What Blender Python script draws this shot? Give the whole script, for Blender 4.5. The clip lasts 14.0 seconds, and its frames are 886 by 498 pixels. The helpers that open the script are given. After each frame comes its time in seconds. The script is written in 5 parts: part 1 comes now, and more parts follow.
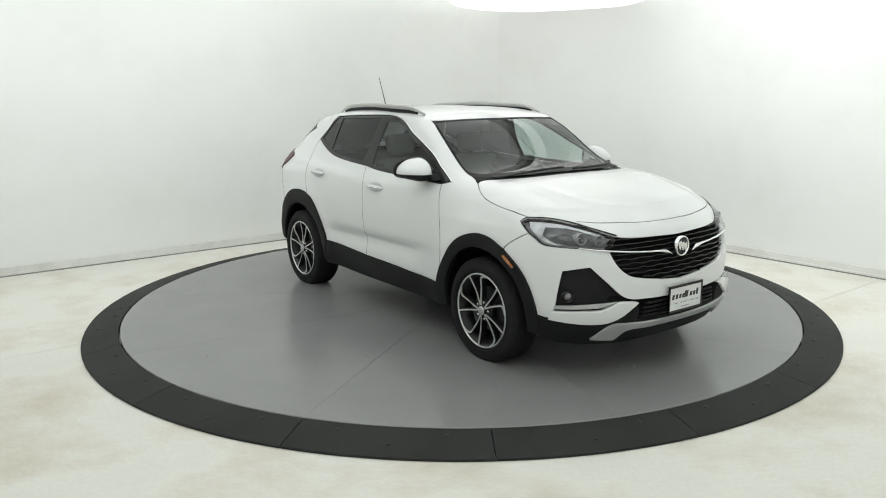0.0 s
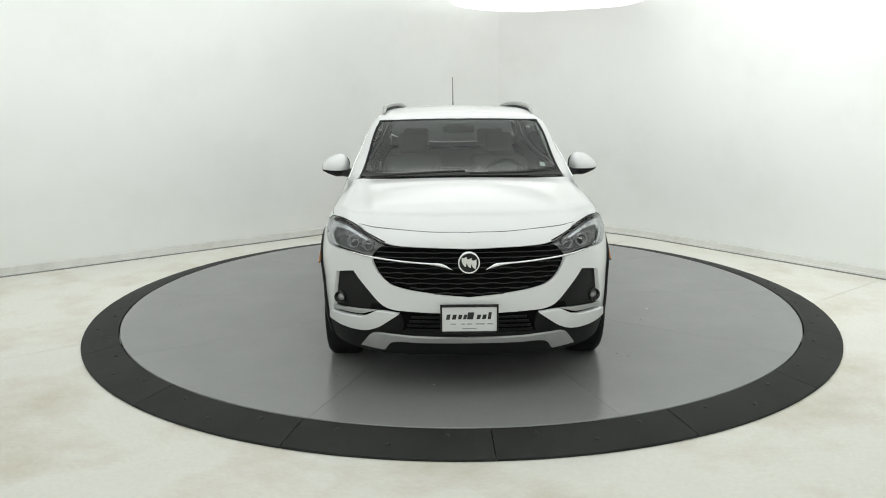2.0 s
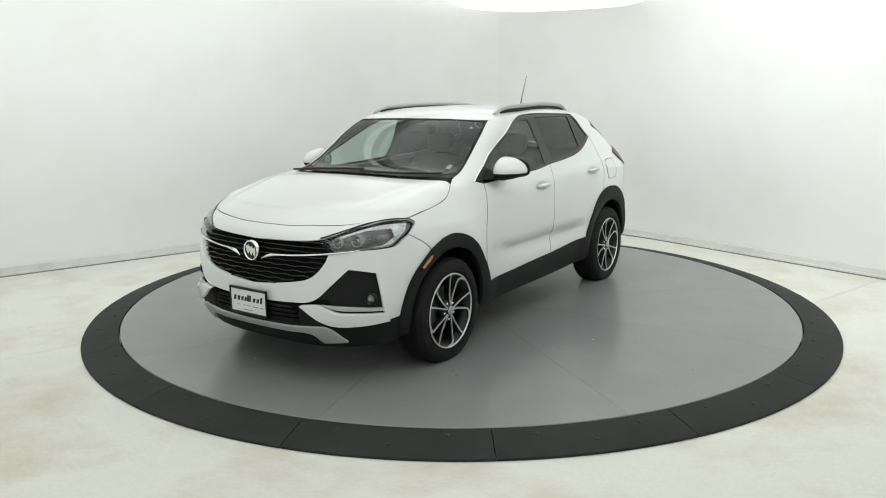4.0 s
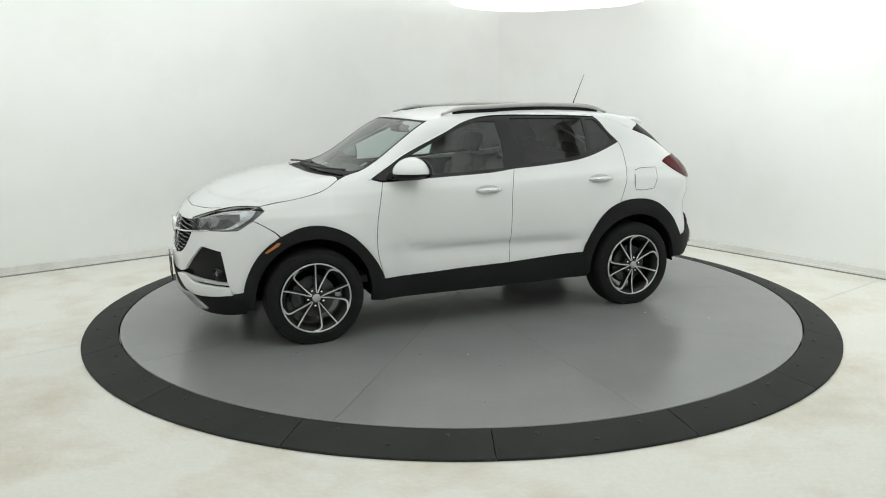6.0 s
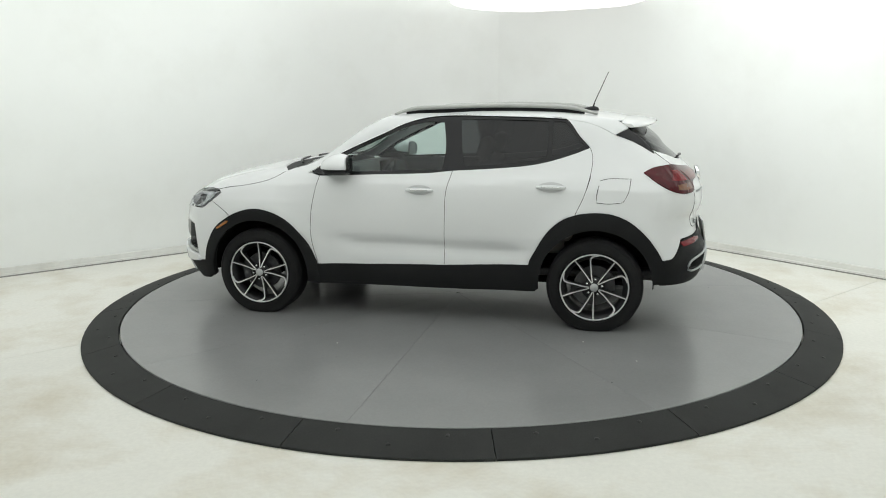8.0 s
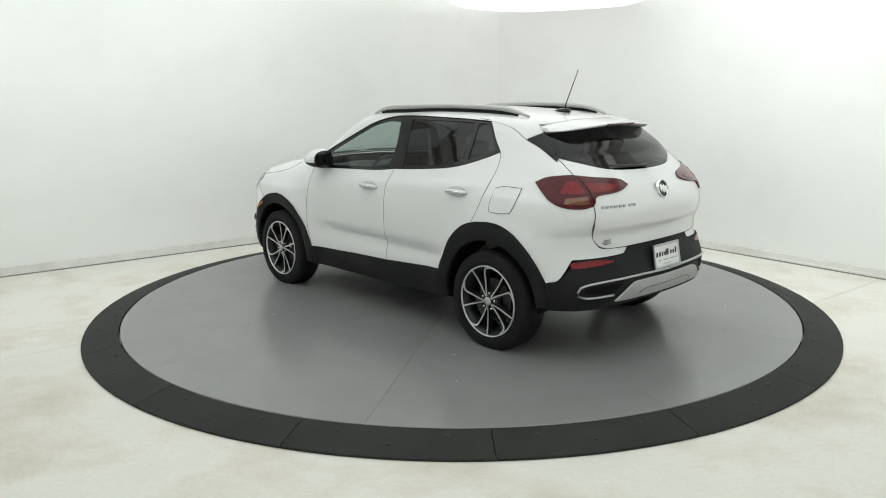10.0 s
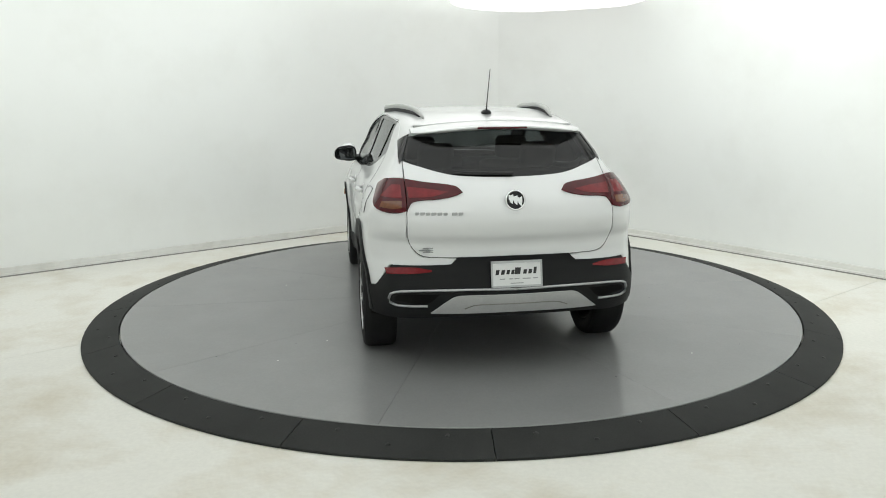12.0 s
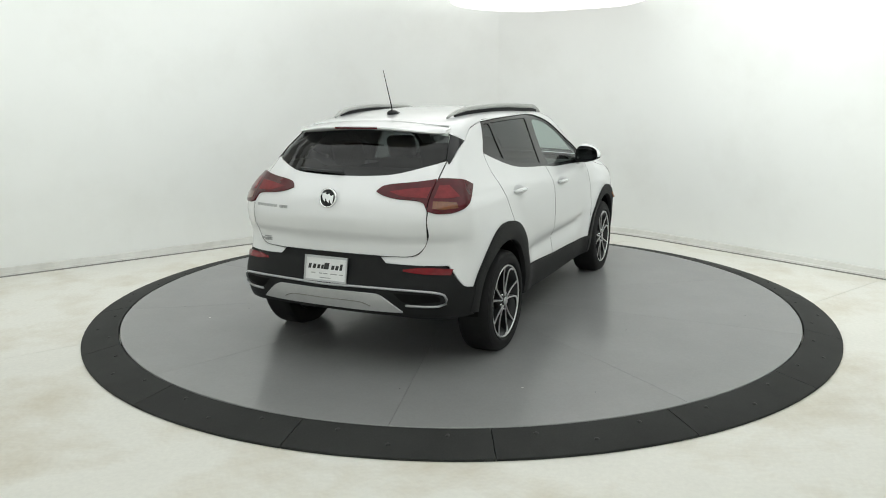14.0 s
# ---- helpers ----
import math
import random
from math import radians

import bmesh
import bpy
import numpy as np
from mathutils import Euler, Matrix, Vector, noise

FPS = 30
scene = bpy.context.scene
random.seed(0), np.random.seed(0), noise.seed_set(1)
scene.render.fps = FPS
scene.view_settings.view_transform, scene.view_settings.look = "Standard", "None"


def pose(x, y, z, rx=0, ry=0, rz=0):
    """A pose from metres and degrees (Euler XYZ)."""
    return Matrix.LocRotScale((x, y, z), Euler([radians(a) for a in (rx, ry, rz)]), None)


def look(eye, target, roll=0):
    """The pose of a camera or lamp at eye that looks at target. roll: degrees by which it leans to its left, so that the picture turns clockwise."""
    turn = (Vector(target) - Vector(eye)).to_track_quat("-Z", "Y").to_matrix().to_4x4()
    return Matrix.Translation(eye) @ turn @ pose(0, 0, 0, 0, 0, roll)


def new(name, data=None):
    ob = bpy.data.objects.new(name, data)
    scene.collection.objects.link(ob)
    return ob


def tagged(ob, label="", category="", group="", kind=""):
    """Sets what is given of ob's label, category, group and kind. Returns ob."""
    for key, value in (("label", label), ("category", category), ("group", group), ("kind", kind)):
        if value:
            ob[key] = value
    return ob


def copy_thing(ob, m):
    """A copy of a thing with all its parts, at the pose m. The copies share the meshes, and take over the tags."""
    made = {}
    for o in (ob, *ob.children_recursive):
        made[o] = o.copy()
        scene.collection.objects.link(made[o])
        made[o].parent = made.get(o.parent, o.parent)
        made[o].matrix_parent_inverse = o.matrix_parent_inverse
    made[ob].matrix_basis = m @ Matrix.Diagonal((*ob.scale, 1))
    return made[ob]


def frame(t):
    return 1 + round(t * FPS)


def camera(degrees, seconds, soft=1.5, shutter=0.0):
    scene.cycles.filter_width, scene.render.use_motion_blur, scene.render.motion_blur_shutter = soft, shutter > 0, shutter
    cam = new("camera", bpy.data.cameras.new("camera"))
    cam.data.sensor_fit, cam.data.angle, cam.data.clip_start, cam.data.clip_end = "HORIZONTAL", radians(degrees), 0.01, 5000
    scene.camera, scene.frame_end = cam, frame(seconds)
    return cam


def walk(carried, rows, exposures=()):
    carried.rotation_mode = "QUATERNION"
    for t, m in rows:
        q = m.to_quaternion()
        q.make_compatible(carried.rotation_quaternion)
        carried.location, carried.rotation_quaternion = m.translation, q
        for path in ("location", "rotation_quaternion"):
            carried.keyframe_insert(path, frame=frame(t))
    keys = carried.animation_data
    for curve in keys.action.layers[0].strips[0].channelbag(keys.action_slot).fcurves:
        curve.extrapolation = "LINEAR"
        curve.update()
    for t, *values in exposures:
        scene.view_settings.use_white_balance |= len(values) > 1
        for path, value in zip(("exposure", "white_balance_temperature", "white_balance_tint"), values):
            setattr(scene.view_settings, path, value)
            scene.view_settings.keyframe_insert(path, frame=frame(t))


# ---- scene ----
# ------------------------------------------------------------------ camera
from mathutils import geometry

cam = camera(60.55, 14.0, soft=1.0)
STAND = look((0.0, -6.378, 1.754), (-0.1176, -0.501, 0.5515), -0.47)
walk(cam, [(0.0, STAND), (14.0, STAND)])

# ------------------------------------------------------------------ world, lights, exposure
scene.view_settings.exposure = 0.0
world = bpy.data.worlds.new("studio_world")
scene.world = world
world.use_nodes = True
world.node_tree.nodes["Background"].inputs[0].default_value = (0.9, 0.95, 0.92, 1)
world.node_tree.nodes["Background"].inputs[1].default_value = 0.0


def softbox(name, m, size_x, size_y, watts, colour):
    data = bpy.data.lights.new(name, "AREA")
    data.shape, data.size, data.size_y = "RECTANGLE", size_x, size_y
    data.energy, data.color = watts, colour
    lamp = new(name, data)
    lamp.matrix_world = m
    return lamp


# added, unseen: wide weak ceiling softbox over the deck, four strip lights washing walls
TINT = (0.955, 1.0, 0.99)
ROOM_X, ROOM_Y = (-0.780, -0.626), (0.626, -0.780)
ROOM_CORNER, ROOM_LONG = (0.57, 5.0), 11.0
STRIP_LONG, STRIP_DEEP, STRIP_IN, STRIP_Z = 6.4, 0.5, 2.1, 3.0
STRIPS = []
for u, v, wu, wv, watts in ((5.4, STRIP_IN, 5.4, 0.0, 47), (STRIP_IN, 5.4, 0.0, 5.4, 68), (5.5, ROOM_LONG - STRIP_IN, 5.5, ROOM_LONG, 64), (ROOM_LONG - STRIP_IN, 5.5, ROOM_LONG, 5.5, 64)):
    at = [ROOM_CORNER[k] + ROOM_X[k] * u + ROOM_Y[k] * v for k in (0, 1)]
    to = [ROOM_CORNER[k] + ROOM_X[k] * wu + ROOM_Y[k] * wv for k in (0, 1)]
    STRIPS.append(look((*at, STRIP_Z), (*to, 1.9)))
    softbox("strip_lamp", STRIPS[-1] @ pose(0, 0, -0.012), STRIP_LONG, STRIP_DEEP, watts, TINT)
LIGHT_SIZE, LIGHT_AT, LIGHT_TURN = 7.2, (-0.1, -1.6, 3.5), 38.75
softbox("softbox_lamp", pose(*LIGHT_AT, 0, 0, LIGHT_TURN) @ pose(0, 0, -0.012), LIGHT_SIZE, LIGHT_SIZE, 145, TINT)

# ------------------------------------------------------------------ materials


def material(name, colour, rough=0.5, metal=0.0, vary=0.0, scale=8.0, fine=0.0, fine_scale=120.0, bump=0.0, coat=0.0,
             stain=None, stain_scale=1.2, stain_amount=0.5, rough_vary=0.0, spec=0.5, random_vary=0.0):
    """A procedural surface: two scales of tone, fine relief, optional stains of another colour."""
    m = bpy.data.materials.new(name)
    m.use_nodes = True
    nodes, links = m.node_tree.nodes, m.node_tree.links
    b = nodes["Principled BSDF"]
    b.inputs["Roughness"].default_value = rough
    b.inputs["Metallic"].default_value = metal
    b.inputs["Coat Weight"].default_value = coat
    b.inputs["Coat Roughness"].default_value = 0.09
    b.inputs["Specular IOR Level"].default_value = spec
    b.inputs["Base Color"].default_value = (*colour, 1)
    if not (vary or fine or bump or stain or rough_vary or random_vary):
        return m
    where = nodes.new("ShaderNodeTexCoord")

    def tone(size, detail, rough_noise=0.6):
        n = nodes.new("ShaderNodeTexNoise")
        n.inputs["Scale"].default_value, n.inputs["Detail"].default_value = size, detail
        n.inputs["Roughness"].default_value = rough_noise
        links.new(where.outputs["Object"], n.inputs["Vector"])
        return n.outputs["Fac"]

    def spread(source, low, high):
        r = nodes.new("ShaderNodeMapRange")
        r.inputs["From Min"].default_value, r.inputs["From Max"].default_value = 0.3, 0.7
        r.inputs["To Min"].default_value, r.inputs["To Max"].default_value = low, high
        links.new(source, r.inputs["Value"])
        return r.outputs["Result"]

    def mix(kind, factor, a, bb):
        x = nodes.new("ShaderNodeMix")
        x.data_type, x.blend_type = "RGBA", kind
        for socket, value in ((x.inputs[0], factor), (x.inputs[6], a), (x.inputs[7], bb)):
            if isinstance(value, bpy.types.NodeSocket):
                links.new(value, socket)
            elif isinstance(value, (int, float)):
                socket.default_value = value
            else:
                socket.default_value = (*value, 1)
        return x.outputs[2]

    out = tuple(colour)
    if stain:
        s = nodes.new("ShaderNodeMapRange")
        s.inputs["From Min"].default_value, s.inputs["From Max"].default_value = 0.48, 0.68
        s.inputs["To Max"].default_value = stain_amount
        links.new(tone(stain_scale, 6.0, 0.62), s.inputs["Value"])
        out = mix("MIX", s.outputs["Result"], out, stain)
    if vary:
        v = nodes.new("ShaderNodeCombineColor")
        r = spread(tone(scale, 4.0), 1 - vary, 1 + vary)
        for k in range(3):
            links.new(r, v.inputs[k])
        out = mix("MULTIPLY", 1.0, out, v.outputs[0])
    if fine:
        v = nodes.new("ShaderNodeCombineColor")
        r = spread(tone(fine_scale, 3.0), 1 - fine, 1 + fine)
        for k in range(3):
            links.new(r, v.inputs[k])
        out = mix("MULTIPLY", 1.0, out, v.outputs[0])
    if random_vary:
        info = nodes.new("ShaderNodeObjectInfo")
        v = nodes.new("ShaderNodeCombineColor")
        r = nodes.new("ShaderNodeMapRange")
        r.inputs["To Min"].default_value, r.inputs["To Max"].default_value = 1 - random_vary, 1 + random_vary
        links.new(info.outputs["Random"], r.inputs["Value"])
        for k in range(3):
            links.new(r.outputs["Result"], v.inputs[k])
        out = mix("MULTIPLY", 1.0, out, v.outputs[0])
    if not isinstance(out, tuple):
        links.new(out, b.inputs["Base Color"])
    if rough_vary:
        links.new(spread(tone(scale * 0.7, 5.0), rough - rough_vary, rough + rough_vary), b.inputs["Roughness"])
    if bump:
        n = nodes.new("ShaderNodeBump")
        n.inputs["Strength"].default_value, n.inputs["Distance"].default_value = bump, 0.002
        links.new(tone(fine_scale, 3.0), n.inputs["Height"])
        links.new(n.outputs["Normal"], b.inputs["Normal"])
    return m


def glowing(name, colour, strength):
    """A pale surface with a glow added to it."""
    m = material(name, (0.7, 0.7, 0.7), 0.6)
    b = m.node_tree.nodes["Principled BSDF"]
    b.inputs["Emission Color"].default_value = (*colour, 1)
    b.inputs["Emission Strength"].default_value = strength
    return m


def glass(name, colour, rough=0.0, base=0.045):
    """Thin glazing: a clear sheet that tints what is behind it and mirrors at grazing angles."""
    m = bpy.data.materials.new(name)
    m.use_nodes = True
    nodes, links = m.node_tree.nodes, m.node_tree.links
    nodes.remove(nodes["Principled BSDF"])
    through_sheet, shine, facing, power, scale, blend = (nodes.new("ShaderNode" + k) for k in ("BsdfTransparent", "BsdfGlossy", "LayerWeight", "Math", "Math", "MixShader"))
    through_sheet.inputs[0].default_value = (*colour, 1)
    shine.inputs["Roughness"].default_value = rough
    facing.inputs[0].default_value = 0.5
    power.operation, power.inputs[1].default_value = "POWER", 5.0
    scale.operation, scale.inputs[1].default_value, scale.inputs[2].default_value = "MULTIPLY_ADD", 0.94, base
    links.new(facing.outputs["Facing"], power.inputs[0])
    links.new(power.outputs[0], scale.inputs[0])
    links.new(scale.outputs[0], blend.inputs[0])
    links.new(through_sheet.outputs[0], blend.inputs[1])
    links.new(shine.outputs[0], blend.inputs[2])
    links.new(blend.outputs[0], nodes["Material Output"].inputs[0])
    return m


PAINT = material("white_car_paint", (0.735, 0.745, 0.75), 0.36, coat=0.9, vary=0.012, scale=3.0)
BLACK_PLASTIC = material("grained_black_plastic", (0.010, 0.0105, 0.011), 0.6, spec=0.2, fine=0.2, fine_scale=420, bump=0.25, vary=0.12, scale=5)
GLOSS_BLACK = material("gloss_black_trim", (0.006, 0.006, 0.007), 0.16, spec=0.35, fine=0.1)
LINER = material("black_liner", (0.006, 0.006, 0.006), 0.9, spec=0.1, vary=0.2)
CHROME = material("bright_chrome", (0.78, 0.79, 0.80), 0.14, 1.0, vary=0.05, scale=20)
SATIN = material("satin_silver", (0.46, 0.47, 0.48), 0.33, 0.75, vary=0.05, scale=12)
RAIL = material("satin_rail_silver", (0.44, 0.445, 0.43), 0.36, 0.55, vary=0.06, scale=10)
SKID = material("silver_skid_plate", (0.42, 0.425, 0.43), 0.42, 0.35, vary=0.06, scale=9, fine=0.05)
RUBBER = material("tyre_rubber", (0.0085, 0.0085, 0.009), 0.72, spec=0.25, vary=0.18, scale=14, fine=0.15, fine_scale=300, bump=0.2)
RIM_DARK = material("dark_wheel_pocket", (0.012, 0.012, 0.013), 0.38, 0.0, spec=0.35, vary=0.15)
RIM_FACE = material("machined_wheel_face", (0.64, 0.65, 0.65), 0.28, 0.8, vary=0.05, scale=30)
DISC = material("brake_steel", (0.06, 0.06, 0.063), 0.45, 0.6, vary=0.2, scale=24)
LENS_RED = material("red_tail_lens", (0.070, 0.005, 0.008), 0.12, spec=0.3, coat=0.1, vary=0.25, scale=16)
LENS_RED_BRIGHT = material("bright_red_reflector", (0.17, 0.010, 0.014), 0.16, spec=0.3, coat=0.1, vary=0.2, scale=30)
LENS_AMBER = material("amber_lens", (0.36, 0.12, 0.02), 0.18, coat=0.8, vary=0.15, scale=40)
LAMP_BACK = material("headlamp_housing", (0.30, 0.30, 0.31), 0.28, 0.4, vary=0.3, scale=18)
LAMP_BEZEL = material("ribbed_lamp_bezel", (0.10, 0.10, 0.105), 0.3, 0.4, vary=0.5, scale=30)
LAMP_REFLECTOR = material("headlamp_reflector", (0.55, 0.56, 0.57), 0.2, 0.75, vary=0.25, scale=35)
# grey for floor joints and for shade painted into the wall's foot and groove
JOINT_SHADE = material("grey_joint_and_shade", (0.22, 0.215, 0.20), 0.8, vary=0.3, scale=6)
LENS_CLEAR = glass("headlamp_lens", (0.86, 0.87, 0.88))
GLASS_CLEAR = glass("window_glass", (0.78, 0.87, 0.85))
GLASS_SHIELD = glass("windscreen_glass", (0.58, 0.645, 0.62), base=0.06)
GLASS_DARK = glass("privacy_glass", (0.06, 0.063, 0.067))
GLASS_REAR = glass("rear_privacy_glass", (0.10, 0.104, 0.108))
SEAT = material("pale_seat_leather", (0.21, 0.205, 0.19), 0.55, vary=0.06, fine=0.06, bump=0.15)
CABIN = material("charcoal_cabin_plastic", (0.035, 0.035, 0.037), 0.6, vary=0.15, fine=0.12, bump=0.15)
HEADLINER = material("grey_headliner", (0.25, 0.25, 0.24), 0.9, vary=0.05, fine=0.05)
PLATE_WHITE = material("dealer_plate_white", (0.74, 0.75, 0.75), 0.35, vary=0.03)
INK = material("black_print", (0.015, 0.015, 0.016), 0.45)
GREY_INK = material("grey_print", (0.30, 0.31, 0.31), 0.5)
DECK = material("grey_painted_deck", (0.228, 0.230, 0.229), 0.24, vary=0.05, scale=1.6, fine=0.03, fine_scale=60, spec=0.5)
FRIT = material("matt_black_glass_border", (0.008, 0.008, 0.009), 0.5, spec=0.15, vary=0.15, scale=9)
MIRROR = material("dark_mirror_glass", (0.10, 0.105, 0.11), 0.05, 1.0, vary=0.02)
DECK_GAP = material("deck_seam_dark", (0.13, 0.132, 0.13), 0.7)
LENS_TURN = material("smoked_amber_lens", (0.15, 0.045, 0.012), 0.14, coat=0.8, vary=0.2, scale=40)
CHIP = material("pale_paint_chip", (0.40, 0.39, 0.36), 0.7)
# white paint greyed to hold the shade inside the handle cups
CUP = material("shaded_handle_cup", (0.52, 0.525, 0.53), 0.4, vary=0.03)
RAMP = material("black_rubber_ramp", (0.020, 0.021, 0.020), 0.7, spec=0.3, vary=0.2, scale=3.5, fine=0.14, fine_scale=90, bump=0.25, random_vary=0.07)
BOLT = material("dark_bolt_steel", (0.03, 0.03, 0.03), 0.5, 0.6)
WALL = material("white_studio_wall", (0.80, 0.815, 0.795), 0.62, vary=0.012, scale=0.9, stain=(0.66, 0.66, 0.62), stain_scale=1.1, stain_amount=0.22, bump=0.04, fine_scale=26)
SKIRT = material("white_painted_skirting", (0.70, 0.70, 0.67), 0.55, vary=0.05, scale=4, stain=(0.55, 0.54, 0.50), stain_scale=3.0, stain_amount=0.5)
FLOOR = material("pale_sealed_concrete", (0.745, 0.735, 0.68), 0.50, vary=0.05, scale=1.1, fine=0.035, fine_scale=35, stain=(0.57, 0.53, 0.44), stain_scale=1.1, stain_amount=0.95, bump=0.06, rough_vary=0.08)
# glow added to the round ceiling discs to brighten the back corner
DIFFUSER = glowing("round_lamp_added_glow", (1.0, 0.985, 0.97), 0.9)
CEILING = material("white_ceiling_paint", (0.80, 0.79, 0.78), 0.8, vary=0.02)

# ------------------------------------------------------------------ small tools


def part(name, bm, mat, parent=None, label="", smooth=False, normals=None):
    """Links a bmesh as one mesh object, under parent where given."""
    me = bpy.data.meshes.new(name)
    bm.to_mesh(me)
    bm.free()
    me.materials.append(mat)
    if smooth:
        me.polygons.foreach_set("use_smooth", [True] * len(me.polygons))
    if normals is not None:
        me.normals_split_custom_set_from_vertices(normals)
    ob = new(name, me)
    if parent:
        ob.parent = parent
    if label:
        tagged(ob, label)
    return ob


def box(bm, lo, hi, bevel=0.0, m=None, segments=2):
    """A box between two corners, its edges rounded, added to bm."""
    made = bmesh.ops.create_cube(bm, size=1.0)["verts"]
    size = [h - l for l, h in zip(lo, hi)]
    mid = [(h + l) / 2 for l, h in zip(lo, hi)]
    for v in made:
        v.co = Vector([c * s + o for c, s, o in zip(v.co, size, mid)])
    if bevel:
        edges = list({e for v in made for e in v.link_edges})
        made = bmesh.ops.bevel(bm, geom=edges, offset=bevel, segments=segments, profile=0.5, affect="EDGES")["verts"]
    if m is not None:
        for v in {v for v in made}:
            v.co = m @ v.co
    return bm


def lathe(bm, profile, steps=48, axis="y", m=None, closed=False):
    """Turns a profile of (radius, along) about an axis."""
    rings = []
    for k in range(steps):
        a = 2 * math.pi * k / steps
        ring = []
        for r, h in profile:
            p = {"y": (r * math.cos(a), h, r * math.sin(a)), "z": (r * math.cos(a), r * math.sin(a), h), "x": (h, r * math.cos(a), r * math.sin(a))}[axis]
            ring.append(bm.verts.new(m @ Vector(p) if m is not None else p))
        rings.append(ring)
    n = len(profile)
    for k in range(steps):
        a, b = rings[k], rings[(k + 1) % steps]
        for j in range(n if closed else n - 1):
            bm.faces.new((a[j], a[(j + 1) % n], b[(j + 1) % n], b[j]))
    bmesh.ops.remove_doubles(bm, verts=[v for r in rings for v in r], dist=1e-6)
    bmesh.ops.recalc_face_normals(bm, faces=bm.faces)
    return bm


def tube(bm, path, radius, sides=10, squash=1.0, taper=None):
    """A rod of round section along a path."""
    path = [Vector(p) for p in path]
    rings = []
    for i, p in enumerate(path):
        d = (path[min(i + 1, len(path) - 1)] - path[max(i - 1, 0)]).normalized()
        side = d.cross(Vector((0, 0, 1)))
        side = side.normalized() if side.length > 1e-3 else Vector((1, 0, 0))
        up = side.cross(d)
        r = radius * (taper[i] if taper else 1.0)
        rings.append([bm.verts.new(p + side * r * math.cos(2 * math.pi * k / sides) + up * r * squash * math.sin(2 * math.pi * k / sides)) for k in range(sides)])
    for a, b in zip(rings, rings[1:]):
        for k in range(sides):
            bm.faces.new((a[k], a[(k + 1) % sides], b[(k + 1) % sides], b[k]))
    bm.faces.new(rings[0][::-1])
    bm.faces.new(rings[-1])
    bmesh.ops.recalc_face_normals(bm, faces=bm.faces)
    return bm


def prism(bm, outline, depth, place, bevel=0.0):
    """A flat outline given thickness; place(u, v, w) gives the point."""
    lo = [bm.verts.new(place(u, v, 0.0)) for u, v in outline]
    hi = [bm.verts.new(place(u, v, depth)) for u, v in outline]
    n = len(outline)
    bm.faces.new(lo[::-1])
    bm.faces.new(hi)
    for k in range(n):
        bm.faces.new((lo[k], lo[(k + 1) % n], hi[(k + 1) % n], hi[k]))
    bmesh.ops.recalc_face_normals(bm, faces=bm.faces)
    if bevel:
        bmesh.ops.bevel(bm, geom=list(bm.edges), offset=bevel, segments=2, profile=0.5, affect="EDGES")
    return bm


# ------------------------------------------------------------------ the studio room
CORNER = Vector((0.57, 5.0))
ALONG_L, ALONG_R = Vector((-0.780, -0.626)), Vector((0.626, -0.780))
ROOM, ROUND, WALL_H = 11.0, 3.0, 3.6


def room_outline(offset=0.0, steps=24):
    """The plan of the room, a square with widely rounded corners, pushed inwards by offset; four runs of points."""
    centres, runs = [], []
    for u, v in ((ROUND, ROUND), (ROUND, ROOM - ROUND), (ROOM - ROUND, ROOM - ROUND), (ROOM - ROUND, ROUND)):
        centres.append(CORNER + ALONG_L * u + ALONG_R * v)
    r = ROUND - offset
    corners = []
    for k, c in enumerate(centres):
        mid = math.atan2(*(c - (CORNER + (ALONG_L + ALONG_R) * ROOM / 2)).yx)
        corners.append([c + Vector((math.cos(mid + a), math.sin(mid + a))) * r for a in np.linspace(math.pi / 4, -math.pi / 4, steps)])
    half = steps // 2
    for k in range(4):
        a, b = corners[k], corners[(k + 1) % 4]
        ga, gb = a[-1], b[0]
        straight = [ga + (gb - ga) * i / 8 for i in range(1, 8)]
        runs.append(a[half:] + straight + b[:half + 1])
    return runs


def strip_wall(name, run, profile):
    """A wall along a run of points; profile lists (inward offset, height) round the section."""
    bm = bmesh.new()
    rings = []
    for i, p in enumerate(run):
        d = (run[min(i + 1, len(run) - 1)] - run[max(i - 1, 0)]).normalized()
        n = Vector((d.y, -d.x))
        if n.dot((CORNER + (ALONG_L + ALONG_R) * ROOM / 2) - p) < 0:
            n = -n
        rings.append([bm.verts.new((p.x + n.x * o, p.y + n.y * o, z)) for o, z in profile])
    m = len(profile)
    for a, b in zip(rings, rings[1:]):
        for k in range(m):
            bm.faces.new((a[k], a[(k + 1) % m], b[(k + 1) % m], b[k]))
    bm.faces.new(rings[0])
    bm.faces.new(rings[-1][::-1])
    bmesh.ops.recalc_face_normals(bm, faces=bm.faces)
    return bm


def smooth_by_angle(ob, angle=35):
    """Smooth shading that keeps edges sharper than the angle."""
    me = ob.data
    me.polygons.foreach_set("use_smooth", [True] * len(me.polygons))
    me.set_sharp_from_angle(angle=radians(angle))
    return ob


